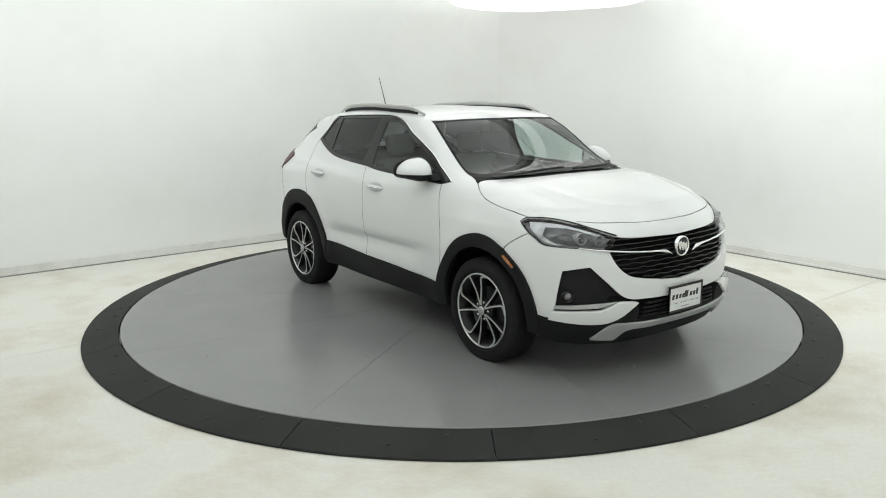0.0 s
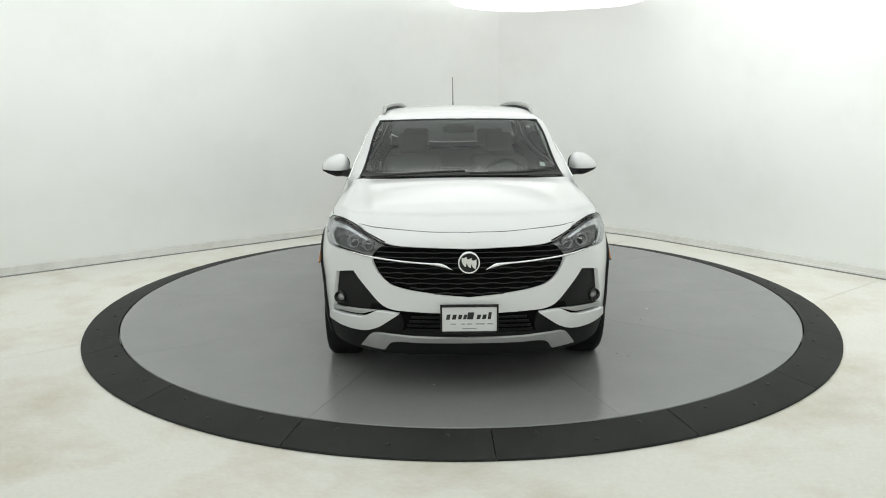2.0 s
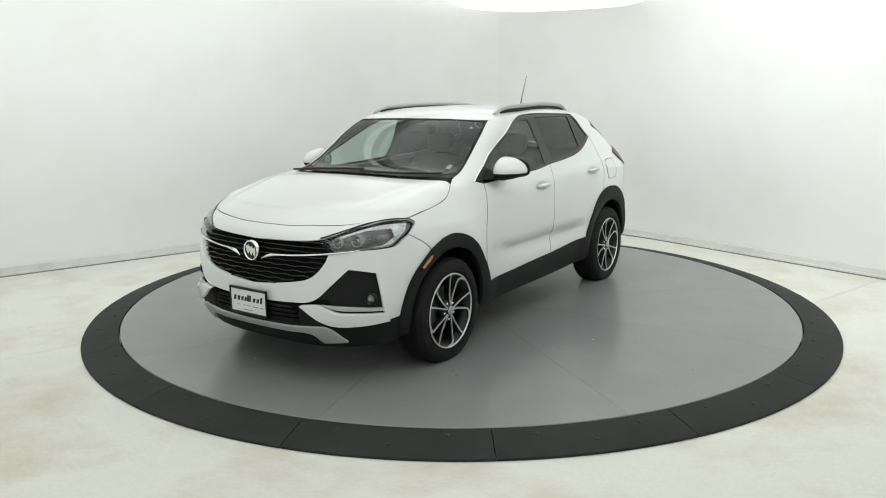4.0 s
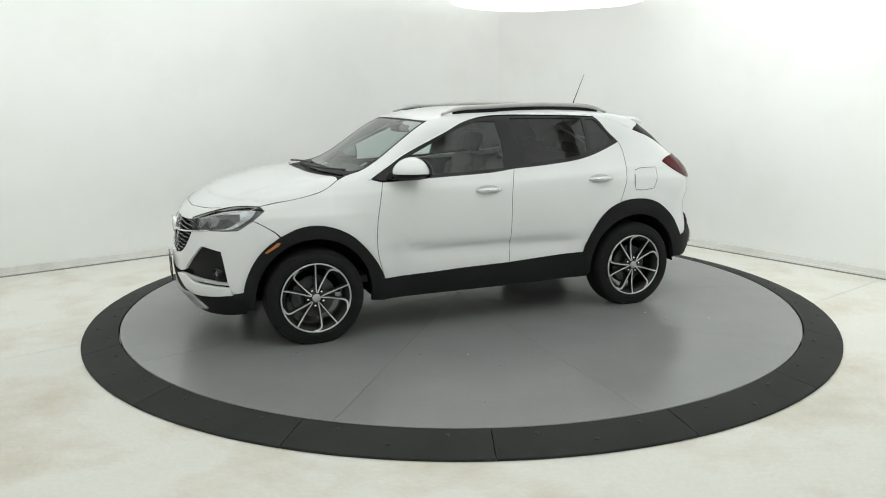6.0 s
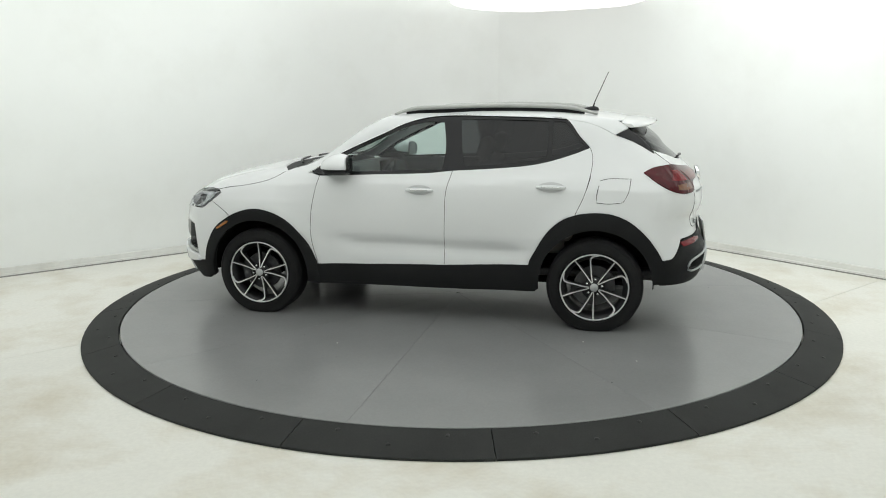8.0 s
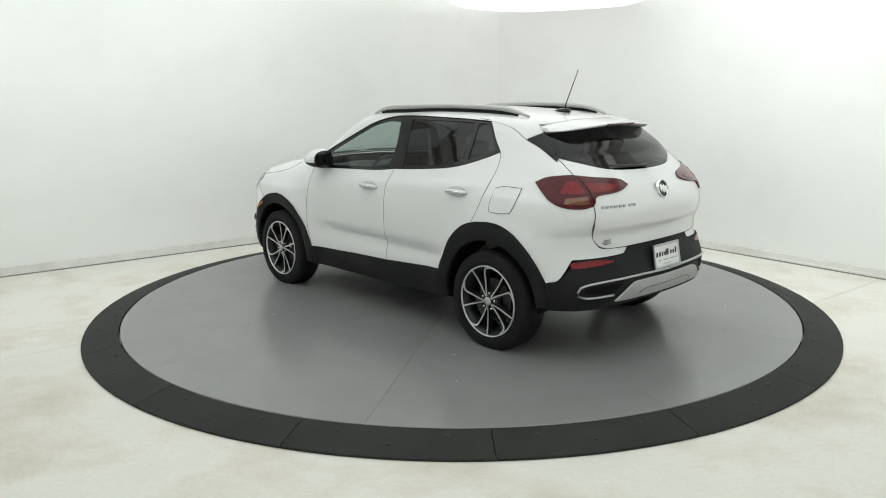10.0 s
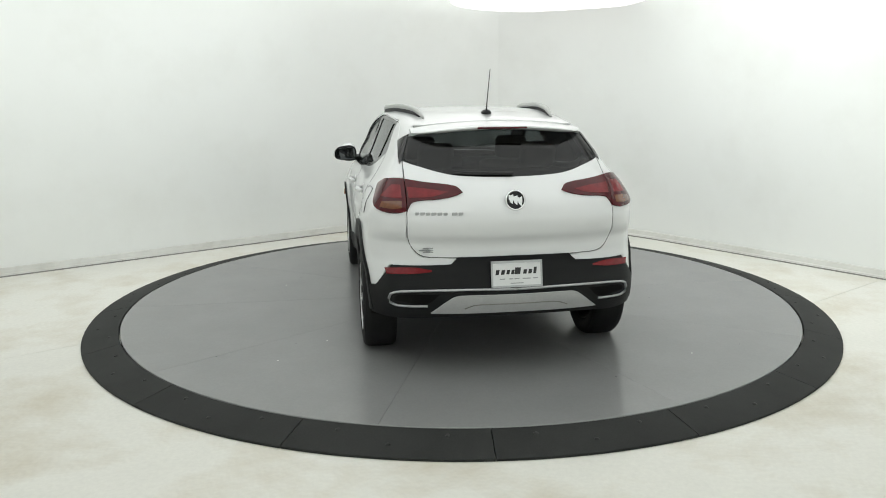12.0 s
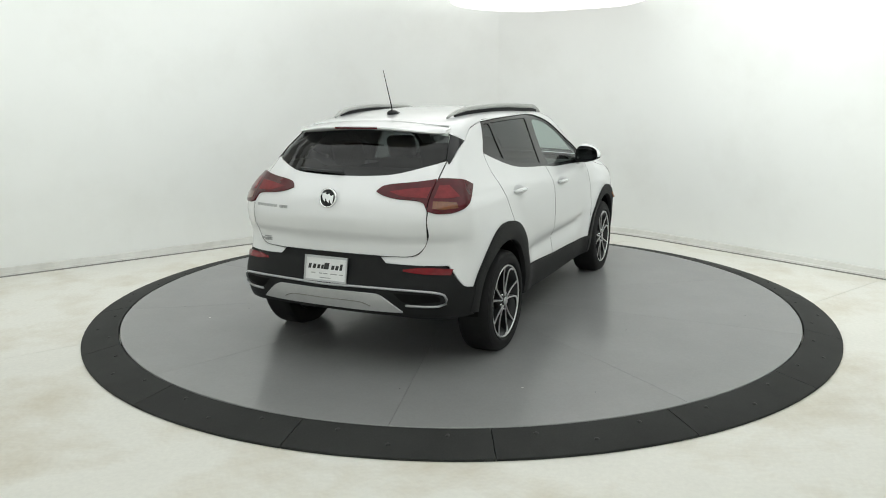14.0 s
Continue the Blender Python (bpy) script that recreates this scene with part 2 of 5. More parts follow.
for name, run in zip(("wall_east", "wall_south", "wall_west", "wall_north"), room_outline()):
    ob = part(name, strip_wall(name, run, [(0.0, 0.0), (0.0, WALL_H), (-0.2, WALL_H), (-0.2, 0.0)]), WALL)
    tagged(smooth_by_angle(ob), "smooth white painted studio wall with rounded corners", "wall", kind="structure")
    ob = part("baseboard", strip_wall(name, run, [(0.003, 0.002), (0.026, 0.002), (0.026, 0.03), (0.018, 0.034), (0.018, 0.082), (0.012, 0.09), (0.003, 0.09)]), SKIRT)
    tagged(smooth_by_angle(ob), "scuffed white skirting board along the studio wall", "baseboard", kind="structure")
    # grey strip paints the shadow gap at the wall's foot
    ob = part("floor_caulk", strip_wall(name, run, [(0.0265, 0.0), (0.034, 0.0), (0.032, 0.009), (0.0265, 0.012)]), JOINT_SHADE)
    tagged(ob, "thin grey line that stands in for the shade where wall meets floor", "caulk line", kind="structure")

bm = bmesh.new()
outline = [p for run in room_outline(-0.1) for p in run[:-1]]
prism(bm, [(p.x, p.y) for p in outline], 0.15, lambda u, v, w: (u, v, WALL_H + w))
tagged(part("ceiling", bm, CEILING), "plain white studio ceiling", "ceiling", kind="structure")

bm = bmesh.new()
prism(bm, [(p.x, p.y) for p in outline], -0.2, lambda u, v, w: (u, v, w - 0.012))
floor = tagged(part("floor", bm, JOINT_SHADE), "pale cream sealed concrete floor with faint stains and joints", "floor", kind="structure")
# two joints run from the back corner side; the other slab edges meet without a gap
JOINT = 0.0022
for u0, u1, v0, v1, g0, g1 in ((-0.35, 11.35, -0.35, 2.76, 0, JOINT), (-0.35, 3.4, 2.76, 5.53, JOINT, JOINT), (-0.35, 3.4, 5.53, 11.35, JOINT, 0), (3.4, 11.35, 2.76, 11.35, JOINT, 0)):
    bm = bmesh.new()
    ring = [(u0, v0 + g0), (u1, v0 + g0), (u1, v1 - g1), (u0, v1 - g1)]
    prism(bm, ring, 0.012, lambda u, v, w: (*(CORNER + ALONG_L * u + ALONG_R * v), w - 0.012))
    part("floor_slab", bm, FLOOR, floor)


def softbox_housing(name, label, m, wide, deep):
    """The housing of a softbox: four sides, a back and its hangers."""
    thing = tagged(new(name), label, "studio light", "overhead studio lights")
    thing.matrix_world = m
    w, d = wide / 2 + 0.03, deep / 2 + 0.03
    for lo, hi in (((-w, d - 0.02, -0.05), (w, d, 0.08)), ((-w, -d, -0.05), (w, -d + 0.02, 0.08)), ((-w, -d + 0.022, -0.05), (-w + 0.02, d - 0.022, 0.08)), ((w - 0.02, -d + 0.022, -0.05), (w, d - 0.022, 0.08))):
        bm = bmesh.new()
        box(bm, lo, hi, 0.005)
        part("side_panel", bm, SKIRT, thing)
    bm = bmesh.new()
    box(bm, (-w + 0.022, -d + 0.022, 0.0), (w - 0.022, d - 0.022, 0.015))
    part("backing", bm, CEILING, thing)
    for sx in (-0.8, 0.8):
        foot = m @ Vector((sx * w, 0, 0.015))
        top = tuple(m.inverted() @ Vector((foot.x, foot.y, WALL_H)))
        bm = bmesh.new()
        tube(bm, [(sx * w, 0, 0.015), top], 0.008, 8)
        part("hanger", bm, SATIN, thing)


# housings for the added lights, all out of view
softbox_housing("studio_softbox", "unseen wide white softbox added under the studio ceiling", pose(*LIGHT_AT, 0, 0, LIGHT_TURN), LIGHT_SIZE, LIGHT_SIZE)
for m in STRIPS:
    softbox_housing("strip_light", "unseen long white strip light added to wash the studio wall", m, STRIP_LONG, STRIP_DEEP)


def ceiling_disc(x, y, r, z):
    bm = bmesh.new()
    lathe(bm, [(0, 0), (r - 0.04, 0), (r - 0.01, 0.008), (r, 0.03), (r - 0.01, 0.05), (r - 0.06, 0.06), (0, 0.06)], 96, "z")
    thing = tagged(new("ceiling_lamp"), "thin round pale ceiling lamp with an added glow", "ceiling lamp", "round ceiling lamps")
    thing.location = (x, y, z)
    part("diffuser", bm, DIFFUSER, thing, smooth=False)
    smooth_by_angle(thing.children[0], 40)
    for k in range(3):
        a = 2.1 * k
        bm = bmesh.new()
        tube(bm, [(0.5 * math.cos(a), 0.5 * math.sin(a), 0.06), (0.5 * math.cos(a), 0.5 * math.sin(a), WALL_H - z)], 0.004, 6)
        part("wire", bm, SATIN, thing)


ceiling_disc(1.02, 2.62, 1.10, 2.76)
ceiling_disc(-0.42, 2.05, 1.02, 2.85)

# ------------------------------------------------------------------ the turntable
DECK_R, DECK_Z, RAMP_R = 2.712, 0.0593, 2.974
SEGMENTS = 17


def turntable_deck():
    """The round deck: a core disc that carries ten sector plates with narrow seams."""
    bm = bmesh.new()
    lathe(bm, [(0, DECK_Z - 0.006), (DECK_R - 0.004, DECK_Z - 0.006), (DECK_R - 0.002, 0.005), (0, 0.005)], 120, "z")
    core = tagged(part("turntable_deck", bm, DECK_GAP), "grey painted round steel turntable deck with faint radial seams", "turntable")
    bm = bmesh.new()
    half, n, edge = math.pi / 10, 16, 0.0009
    section = [(0.02, DECK_Z - 0.0055), (0.02, DECK_Z), (DECK_R - 0.005, DECK_Z), (DECK_R, DECK_Z - 0.004), (DECK_R, 0.008)]
    rows = []
    for k in range(n + 1):
        ring = []
        for r, z in section:
            lim = half - edge / max(r, 0.02)
            a = -lim + 2 * lim * k / n
            ring.append(bm.verts.new((r * math.cos(a), r * math.sin(a), z)))
        rows.append(ring)
    for a, b in zip(rows, rows[1:]):
        for j in range(len(section) - 1):
            bm.faces.new((a[j], a[j + 1], b[j + 1], b[j]))
    for ring in (rows[0], rows[-1]):
        bm.faces.new(ring)
    bmesh.ops.recalc_face_normals(bm, faces=bm.faces)
    plate = smooth_by_angle(part("deck_plate", bm, DECK, core), 25)
    plate.rotation_euler[2] = radians(53 + 18)
    for k in range(1, 10):
        p = plate.copy()
        scene.collection.objects.link(p)
        p.rotation_euler[2] = radians(53 + 18 + 36 * k)
    # a few specks of dirt and flaked paint on the deck
    pick = random.Random(5)
    for mat, count, size in ((INK, 14, 0.005), (CHIP, 6, 0.007)):
        for k in range(count):
            a, r = pick.uniform(0, 2 * math.pi), 2.6 * math.sqrt(pick.uniform(0.35, 1.0))
            bm = bmesh.new()
            ring = [(r * math.cos(a) + size * pick.uniform(0.5, 1.4) * math.cos(b), r * math.sin(a) + size * pick.uniform(0.5, 1.4) * math.sin(b)) for b in np.linspace(0, 2 * math.pi, 6, endpoint=False)]
            prism(bm, ring, 0.0012, lambda u, v, w: (u, v, DECK_Z + w))
            part("speck", bm, mat, core)
    return core


def ramp_ring():
    thing = tagged(new("turntable_ramp"), "black rubber ramp ring bolted round the turntable", "ramp ring")
    step = 2 * math.pi / SEGMENTS
    bm = bmesh.new()
    gap = 0.0009
    rows = []
    section = [(DECK_R + 0.009, 0.002), (DECK_R + 0.009, 0.056), (DECK_R + 0.014, 0.060), (DECK_R + 0.03, 0.0585), (RAMP_R - 0.012, 0.020), (RAMP_R - 0.002, 0.015), (RAMP_R, 0.011), (RAMP_R, 0.002)]
    n = 14
    for k in range(n + 1):
        a = gap + (step - 2 * gap) * k / n
        rows.append([bm.verts.new((r * math.cos(a), r * math.sin(a), z)) for r, z in section])
    for a, b in zip(rows, rows[1:]):
        for j in range(len(section)):
            bm.faces.new((a[j], a[(j + 1) % len(section)], b[(j + 1) % len(section)], b[j]))
    bm.faces.new(rows[0])
    bm.faces.new(rows[-1][::-1])
    bmesh.ops.recalc_face_normals(bm, faces=bm.faces)
    first = part("ramp_segment", bm, RAMP, thing)
    smooth_by_angle(first, 30)
    bm = bmesh.new()
    lathe(bm, [(0, 0.006), (0.007, 0.006), (0.011, 0.003), (0.013, 0.0), (0.013, -0.004)], 14, "z")
    bolt = smooth_by_angle(part("bolt", bm, BOLT, first), 40)
    slope = math.degrees(math.atan2(0.0385, RAMP_R - DECK_R - 0.042))

    def bolt_pose(r, a):
        z = 0.0585 - (r - DECK_R - 0.03) * math.tan(radians(slope))
        return pose(0, 0, 0, 0, 0, math.degrees(a)) @ pose(r, 0, z, 0, slope, 0)

    spots = [(DECK_R + 0.075, 0.22 * step), (DECK_R + 0.075, 0.78 * step), (DECK_R + 0.165, 0.5 * step)]
    bolt.matrix_basis = bolt_pose(*spots[0])
    for s in spots[1:]:
        b = bolt.copy()
        scene.collection.objects.link(b)
        b.matrix_basis = bolt_pose(*s)
    first.rotation_euler[2] = radians(-86.5)
    for k in range(1, SEGMENTS):
        seg = copy_thing(first, pose(0, 0, 0, 0, 0, -86.5 + 360 / SEGMENTS * k))
    return thing


deck = turntable_deck()
ramp_ring()

# ------------------------------------------------------------------ the car: its outer form
# Car space: x forwards, y to its left, z up, the origin on the deck half way between the axles.
WHEELBASE, HUB_Z, HUB_Y, ARCH_Z = 2.595, 0.326, 0.885, 0.340


def curve_through(x, xs, ys):
    """A smooth curve through a few stations."""
    xs, ys = np.asarray(xs, float), np.asarray(ys, float)
    d = np.diff(ys) / np.diff(xs)
    m = np.zeros_like(ys)
    m[0], m[-1] = d[0], d[-1]
    same = d[1:] * d[:-1] > 0
    h0, h1 = np.diff(xs)[:-1], np.diff(xs)[1:]
    w1, w2 = 2 * h1 + h0, h1 + 2 * h0
    safe0, safe1 = np.where(same, d[:-1], 1.0), np.where(same, d[1:], 1.0)
    m[1:-1] = np.where(same, (w1 + w2) / (w1 / safe0 + w2 / safe1), 0.0)
    x = np.clip(x, xs[0], xs[-1])
    i = np.clip(np.searchsorted(xs, x) - 1, 0, len(xs) - 2)
    h = xs[i + 1] - xs[i]
    t = (x - xs[i]) / h
    return ys[i] * (1 + 2 * t) * (1 - t) ** 2 + m[i] * h * t * (1 - t) ** 2 + ys[i + 1] * t * t * (3 - 2 * t) + m[i + 1] * h * t * t * (t - 1)


def top_of(x, y):
    """Height of hood, windscreen, roof and rear window."""
    y2 = y * y
    s = curve_through(x, [-2.3, -1.5, -0.9, 0.1, 0.5, 1.0, 1.7, 2.4], [-0.22, -0.20, 0.0, 0.0, 0.10, 0.19, 0.12, 0.12])
    c = curve_through(x, [-2.2, -1.5, 0.2, 0.8, 1.2, 1.6, 2.2], [0.02, 0.10, 0.08, 0.03, 0.040, 0.060, 0.09])
    xc = x + s * y2
    z = curve_through(xc, [-2.6, -2.12, -2.02, -1.93, -1.62, -1.50, -1.30, -0.90, -0.45, -0.05, 0.22, 0.34, 0.45, 1.06, 1.13, 1.38, 1.62, 1.88, 2.02, 2.09, 2.14, 2.6],
                      [0.40, 0.98, 1.115, 1.195, 1.450, 1.520, 1.550, 1.584, 1.600, 1.596, 1.570, 1.546, 1.500, 1.170, 1.161, 1.134, 1.086, 1.014, 0.955, 0.905, 0.82, 0.2])
    # the hood's raised middle, bounded by two creases that run together towards the nose
    rim = 0.615 - 0.12 * (x - 1.43)
    dome = 0.009 / (1 + np.exp(np.clip((np.abs(y) - rim) / 0.014, -30, 30)))
    return z - c * y2 + dome * np.clip((x - 1.20) / 0.15, 0, 1) * np.clip((2.0 - x) / 0.25, 0, 1)


def front_of(y, z):
    y = np.abs(y)
    x = curve_through(z, [0.10, 0.22, 0.30, 0.40, 0.52, 0.66, 0.78, 0.86, 0.92, 1.0], [1.98, 2.06, 2.12, 2.165, 2.175, 2.165, 2.145, 2.12, 2.07, 1.95])
    return x - 0.16 * y ** 2 - 0.62 * y ** 5


def back_of(y, z):
    y = np.abs(y)
    x = curve_through(z, [0.15, 0.30, 0.40, 0.52, 0.62, 0.72, 0.80, 0.88, 0.95, 1.06, 1.13, 1.3], [-1.90, -2.02, -2.085, -2.105, -2.072, -2.040, -2.038, -2.068, -2.076, -2.055, -2.005, -1.8])
    return x + 0.15 * y ** 2 + 0.36 * y ** 5


def side_of(x, z):
    """Half width of the body and the glasshouse."""
    w = curve_through(z, [0.10, 0.26, 0.36, 0.48, 0.60, 0.68, 0.80, 0.92, 1.02, 1.08, 1.13, 1.30, 1.45, 1.56, 1.70],
                      [0.78, 0.826, 0.848, 0.857, 0.862, 0.872, 0.876, 0.872, 0.858, 0.832, 0.806, 0.725, 0.662, 0.618, 0.52])
    taper = curve_through(x, [-2.3, -1.9, -1.5, -1.0, 0.6, 1.2, 1.7, 2.3], [-0.10, -0.038, -0.005, 0.0, 0.0, 0.004, -0.012, -0.08])
    high = np.clip((z - 1.02) / 0.4, 0, 1)
    back = curve_through(x, [-2.3, -1.7, -1.0, -0.3, 0.5], [-0.11, -0.070, -0.024, 0.0, 0.0]) * high
    swell = 0.0
    for hub in (WHEELBASE / 2, -WHEELBASE / 2):
        r = np.hypot(x - hub, z - ARCH_Z)
        swell = swell + 0.022 * np.exp(-((r - 0.47) / 0.11) ** 2)
    fold = z - 0.585 - 0.02 * x - 0.10 * np.clip((x - 0.42) / 0.35, 0, 1) ** 2
    door = -0.021 * np.exp(-(fold / np.where(fold > 0, 0.032, 0.085)) ** 2) * np.clip((0.78 - np.abs(x + 0.1)) / 0.25, 0, 1)
    pillar = 0.026 * np.clip(x / 0.3, 0, 1) * np.clip((z - 1.30) / 0.15, 0, 1)
    shoulder = -0.050 * np.clip((z - 0.88) / 0.18, 0, 1) * np.clip((x - 0.70) / 0.45, 0, 1)
    crease = 0.007 * np.exp(-((z - 1.055 - 0.065 * np.maximum(0.0, -x - 0.5)) / 0.032) ** 2) * np.clip((-x - 0.25) / 0.4, 0, 1)
    return w + taper + back + swell + door + crease + pillar + shoulder


def smooth_max(a, b, k):
    h = np.maximum(k - np.abs(a - b), 0.0) / k
    return np.maximum(a, b) + h * h * k * 0.25


def body_field(p):
    """Below zero inside the body."""
    x, y, z = p[..., 0], p[..., 1], p[..., 2]
    f = smooth_max(np.abs(y) - side_of(x, z), z - top_of(x, y), 0.10)
    f = smooth_max(f, x - front_of(y, z), 0.10)
    return smooth_max(f, back_of(y, z) - x, 0.10)


def field_normal(p):
    g = np.stack([body_field(p + d) - body_field(p - d) for d in np.eye(3) * 0.004], -1)
    return g / np.maximum(np.linalg.norm(g, axis=-1, keepdims=True), 1e-9)


def cast(start, way, near, reach, steps=44):
    """First meeting of rays with the body, all at once."""
    start, way = np.asarray(start, float), np.asarray(way, float)
    lo, hi = np.full(len(start), near), np.full(len(start), reach)
    found = np.zeros(len(start), bool)
    for k in range(1, steps + 1):
        d = near + (reach - near) * k / steps
        inside = body_field(start + way * d) < 0
        fresh = inside & ~found
        lo[fresh], hi[fresh] = near + (reach - near) * (k - 1) / steps, d
        found |= inside
        if found.all():
            break
    for _ in range(13):
        mid = (lo + hi) / 2
        inside = body_field(start + way * mid[:, None]) < 0
        hi, lo = np.where(inside, mid, hi), np.where(inside, lo, mid)
    return start + way * ((lo + hi) / 2)[:, None]


VIEWS = {"side": ((1, 0, 0), (0, 0, 1), (0, -1, 0)), "front": ((0, 1, 0), (0, 0, 1), (-1, 0, 0)),
         "rear": ((0, 1, 0), (0, 0, 1), (1, 0, 0)), "top": ((1, 0, 0), (0, 1, 0), (0, 0, -1)),
         "nose": ((-0.7071, 0.7071, 0), (0, 0, 1), (-0.7071, -0.7071, 0)), "tail": ((0.7071, 0.7071, 0), (0, 0, 1), (0.7071, -0.7071, 0)),
         "shoulder": ((1, 0, 0), (0, -0.7071, 0.7071), (0, -0.7071, -0.7071))}
NEAR_FAR = {"side": (-1.0, -0.3), "front": (-2.25, -1.3), "rear": (-2.2, -1.2), "top": (-1.7, -0.6), "nose": (-2.1, -1.0), "tail": (-2.1, -1.0), "shoulder": (-1.75, -0.8)}


def onto(view, uv):
    """Points of a view's plane, carried onto the body."""
    u, v, w = (np.array(a, float) for a in VIEWS[view])
    uv = np.asarray(uv, float)
    start = uv[:, :1] * u + uv[:, 1:2] * v
    return cast(start, np.broadcast_to(w, start.shape), *NEAR_FAR[view])


def spot(view, a, b):
    return onto(view, [(a, b)])[0]


SHORT = {"S": "side", "F": "front", "R": "rear", "T": "top"}


def outline_3d(spec):
    """'S 1.2 0.8; F 0.3 0.5': points named by the view in which their two numbers are given."""
    items = [item.split() for item in spec.split(";")]
    out = [None] * len(items)
    for k in SHORT:
        mine = [i for i, item in enumerate(items) if item[0] == k]
        if mine:
            for i, p in zip(mine, onto(SHORT[k], [(float(items[i][1]), float(items[i][2])) for i in mine])):
                out[i] = p
    return out


def resample(pts, step, closed=True, sharp=50):
    """A smooth line through points that keeps its sharp corners."""
    pts = np.asarray(pts, float)
    n = len(pts)
    out = []
    segs = n if closed else n - 1
    dirs = [pts[(i + 1) % n] - pts[i] for i in range(n)]

    def corner(i):
        if not closed and i in (0, n - 1):
            return True
        a, b = dirs[i - 1], dirs[i]
        c = np.dot(a, b) / max(np.linalg.norm(a) * np.linalg.norm(b), 1e-9)
        return c < math.cos(radians(sharp))

    for i in range(segs):
        p1, p2 = pts[i], pts[(i + 1) % n]
        chord = np.linalg.norm(p2 - p1)
        m1 = p2 - p1 if corner(i) else (p2 - pts[i - 1]) * chord / max(chord + np.linalg.norm(p1 - pts[i - 1]), 1e-9)
        nxt = pts[(i + 2) % n]
        m2 = p2 - p1 if corner((i + 1) % n) else (nxt - p1) * chord / max(chord + np.linalg.norm(nxt - p2), 1e-9)
        count = max(1, int(round(chord / step)))
        for k in range(count):
            t = k / count
            out.append(p1 * (1 + 2 * t) * (1 - t) ** 2 + m1 * t * (1 - t) ** 2 + p2 * t * t * (3 - 2 * t) + m2 * t * t * (t - 1))
    if not closed:
        out.append(pts[-1])
    return np.array(out)


def inside_polygon(q, poly):
    x, y = q[:, 0][:, None], q[:, 1][:, None]
    x1, y1 = poly[:, 0], poly[:, 1]
    x2, y2 = np.roll(x1, -1), np.roll(y1, -1)
    cross = ((y1 > y) != (y2 > y)) & (x < (x2 - x1) * (y - y1) / np.where(np.abs(y2 - y1) < 1e-12, 1e-12, y2 - y1) + x1)
    return cross.sum(1) % 2 == 1


def shrink(poly, amount):
    """Moves a closed outline inwards."""
    area = np.sum(poly[:, 0] * np.roll(poly[:, 1], -1) - np.roll(poly[:, 0], -1) * poly[:, 1])
    e = np.roll(poly, -1, 0) - poly
    n = np.stack([-e[:, 1], e[:, 0]], 1) * (1 if area > 0 else -1)
    n /= np.maximum(np.linalg.norm(n, axis=1, keepdims=True), 1e-9)
    m = n + np.roll(n, 1, 0)
    m /= np.maximum(np.linalg.norm(m, axis=1, keepdims=True), 1e-9)
    return poly + m * amount


def flat_outline(view, spec, step, inset=0.0):
    pts = outline_3d(spec) if isinstance(spec, str) else spec
    u, v, _ = (np.array(a, float) for a in VIEWS[view])
    poly = resample([(np.dot(p, u), np.dot(p, v)) for p in pts], step)
    return shrink(poly, inset) if inset else poly


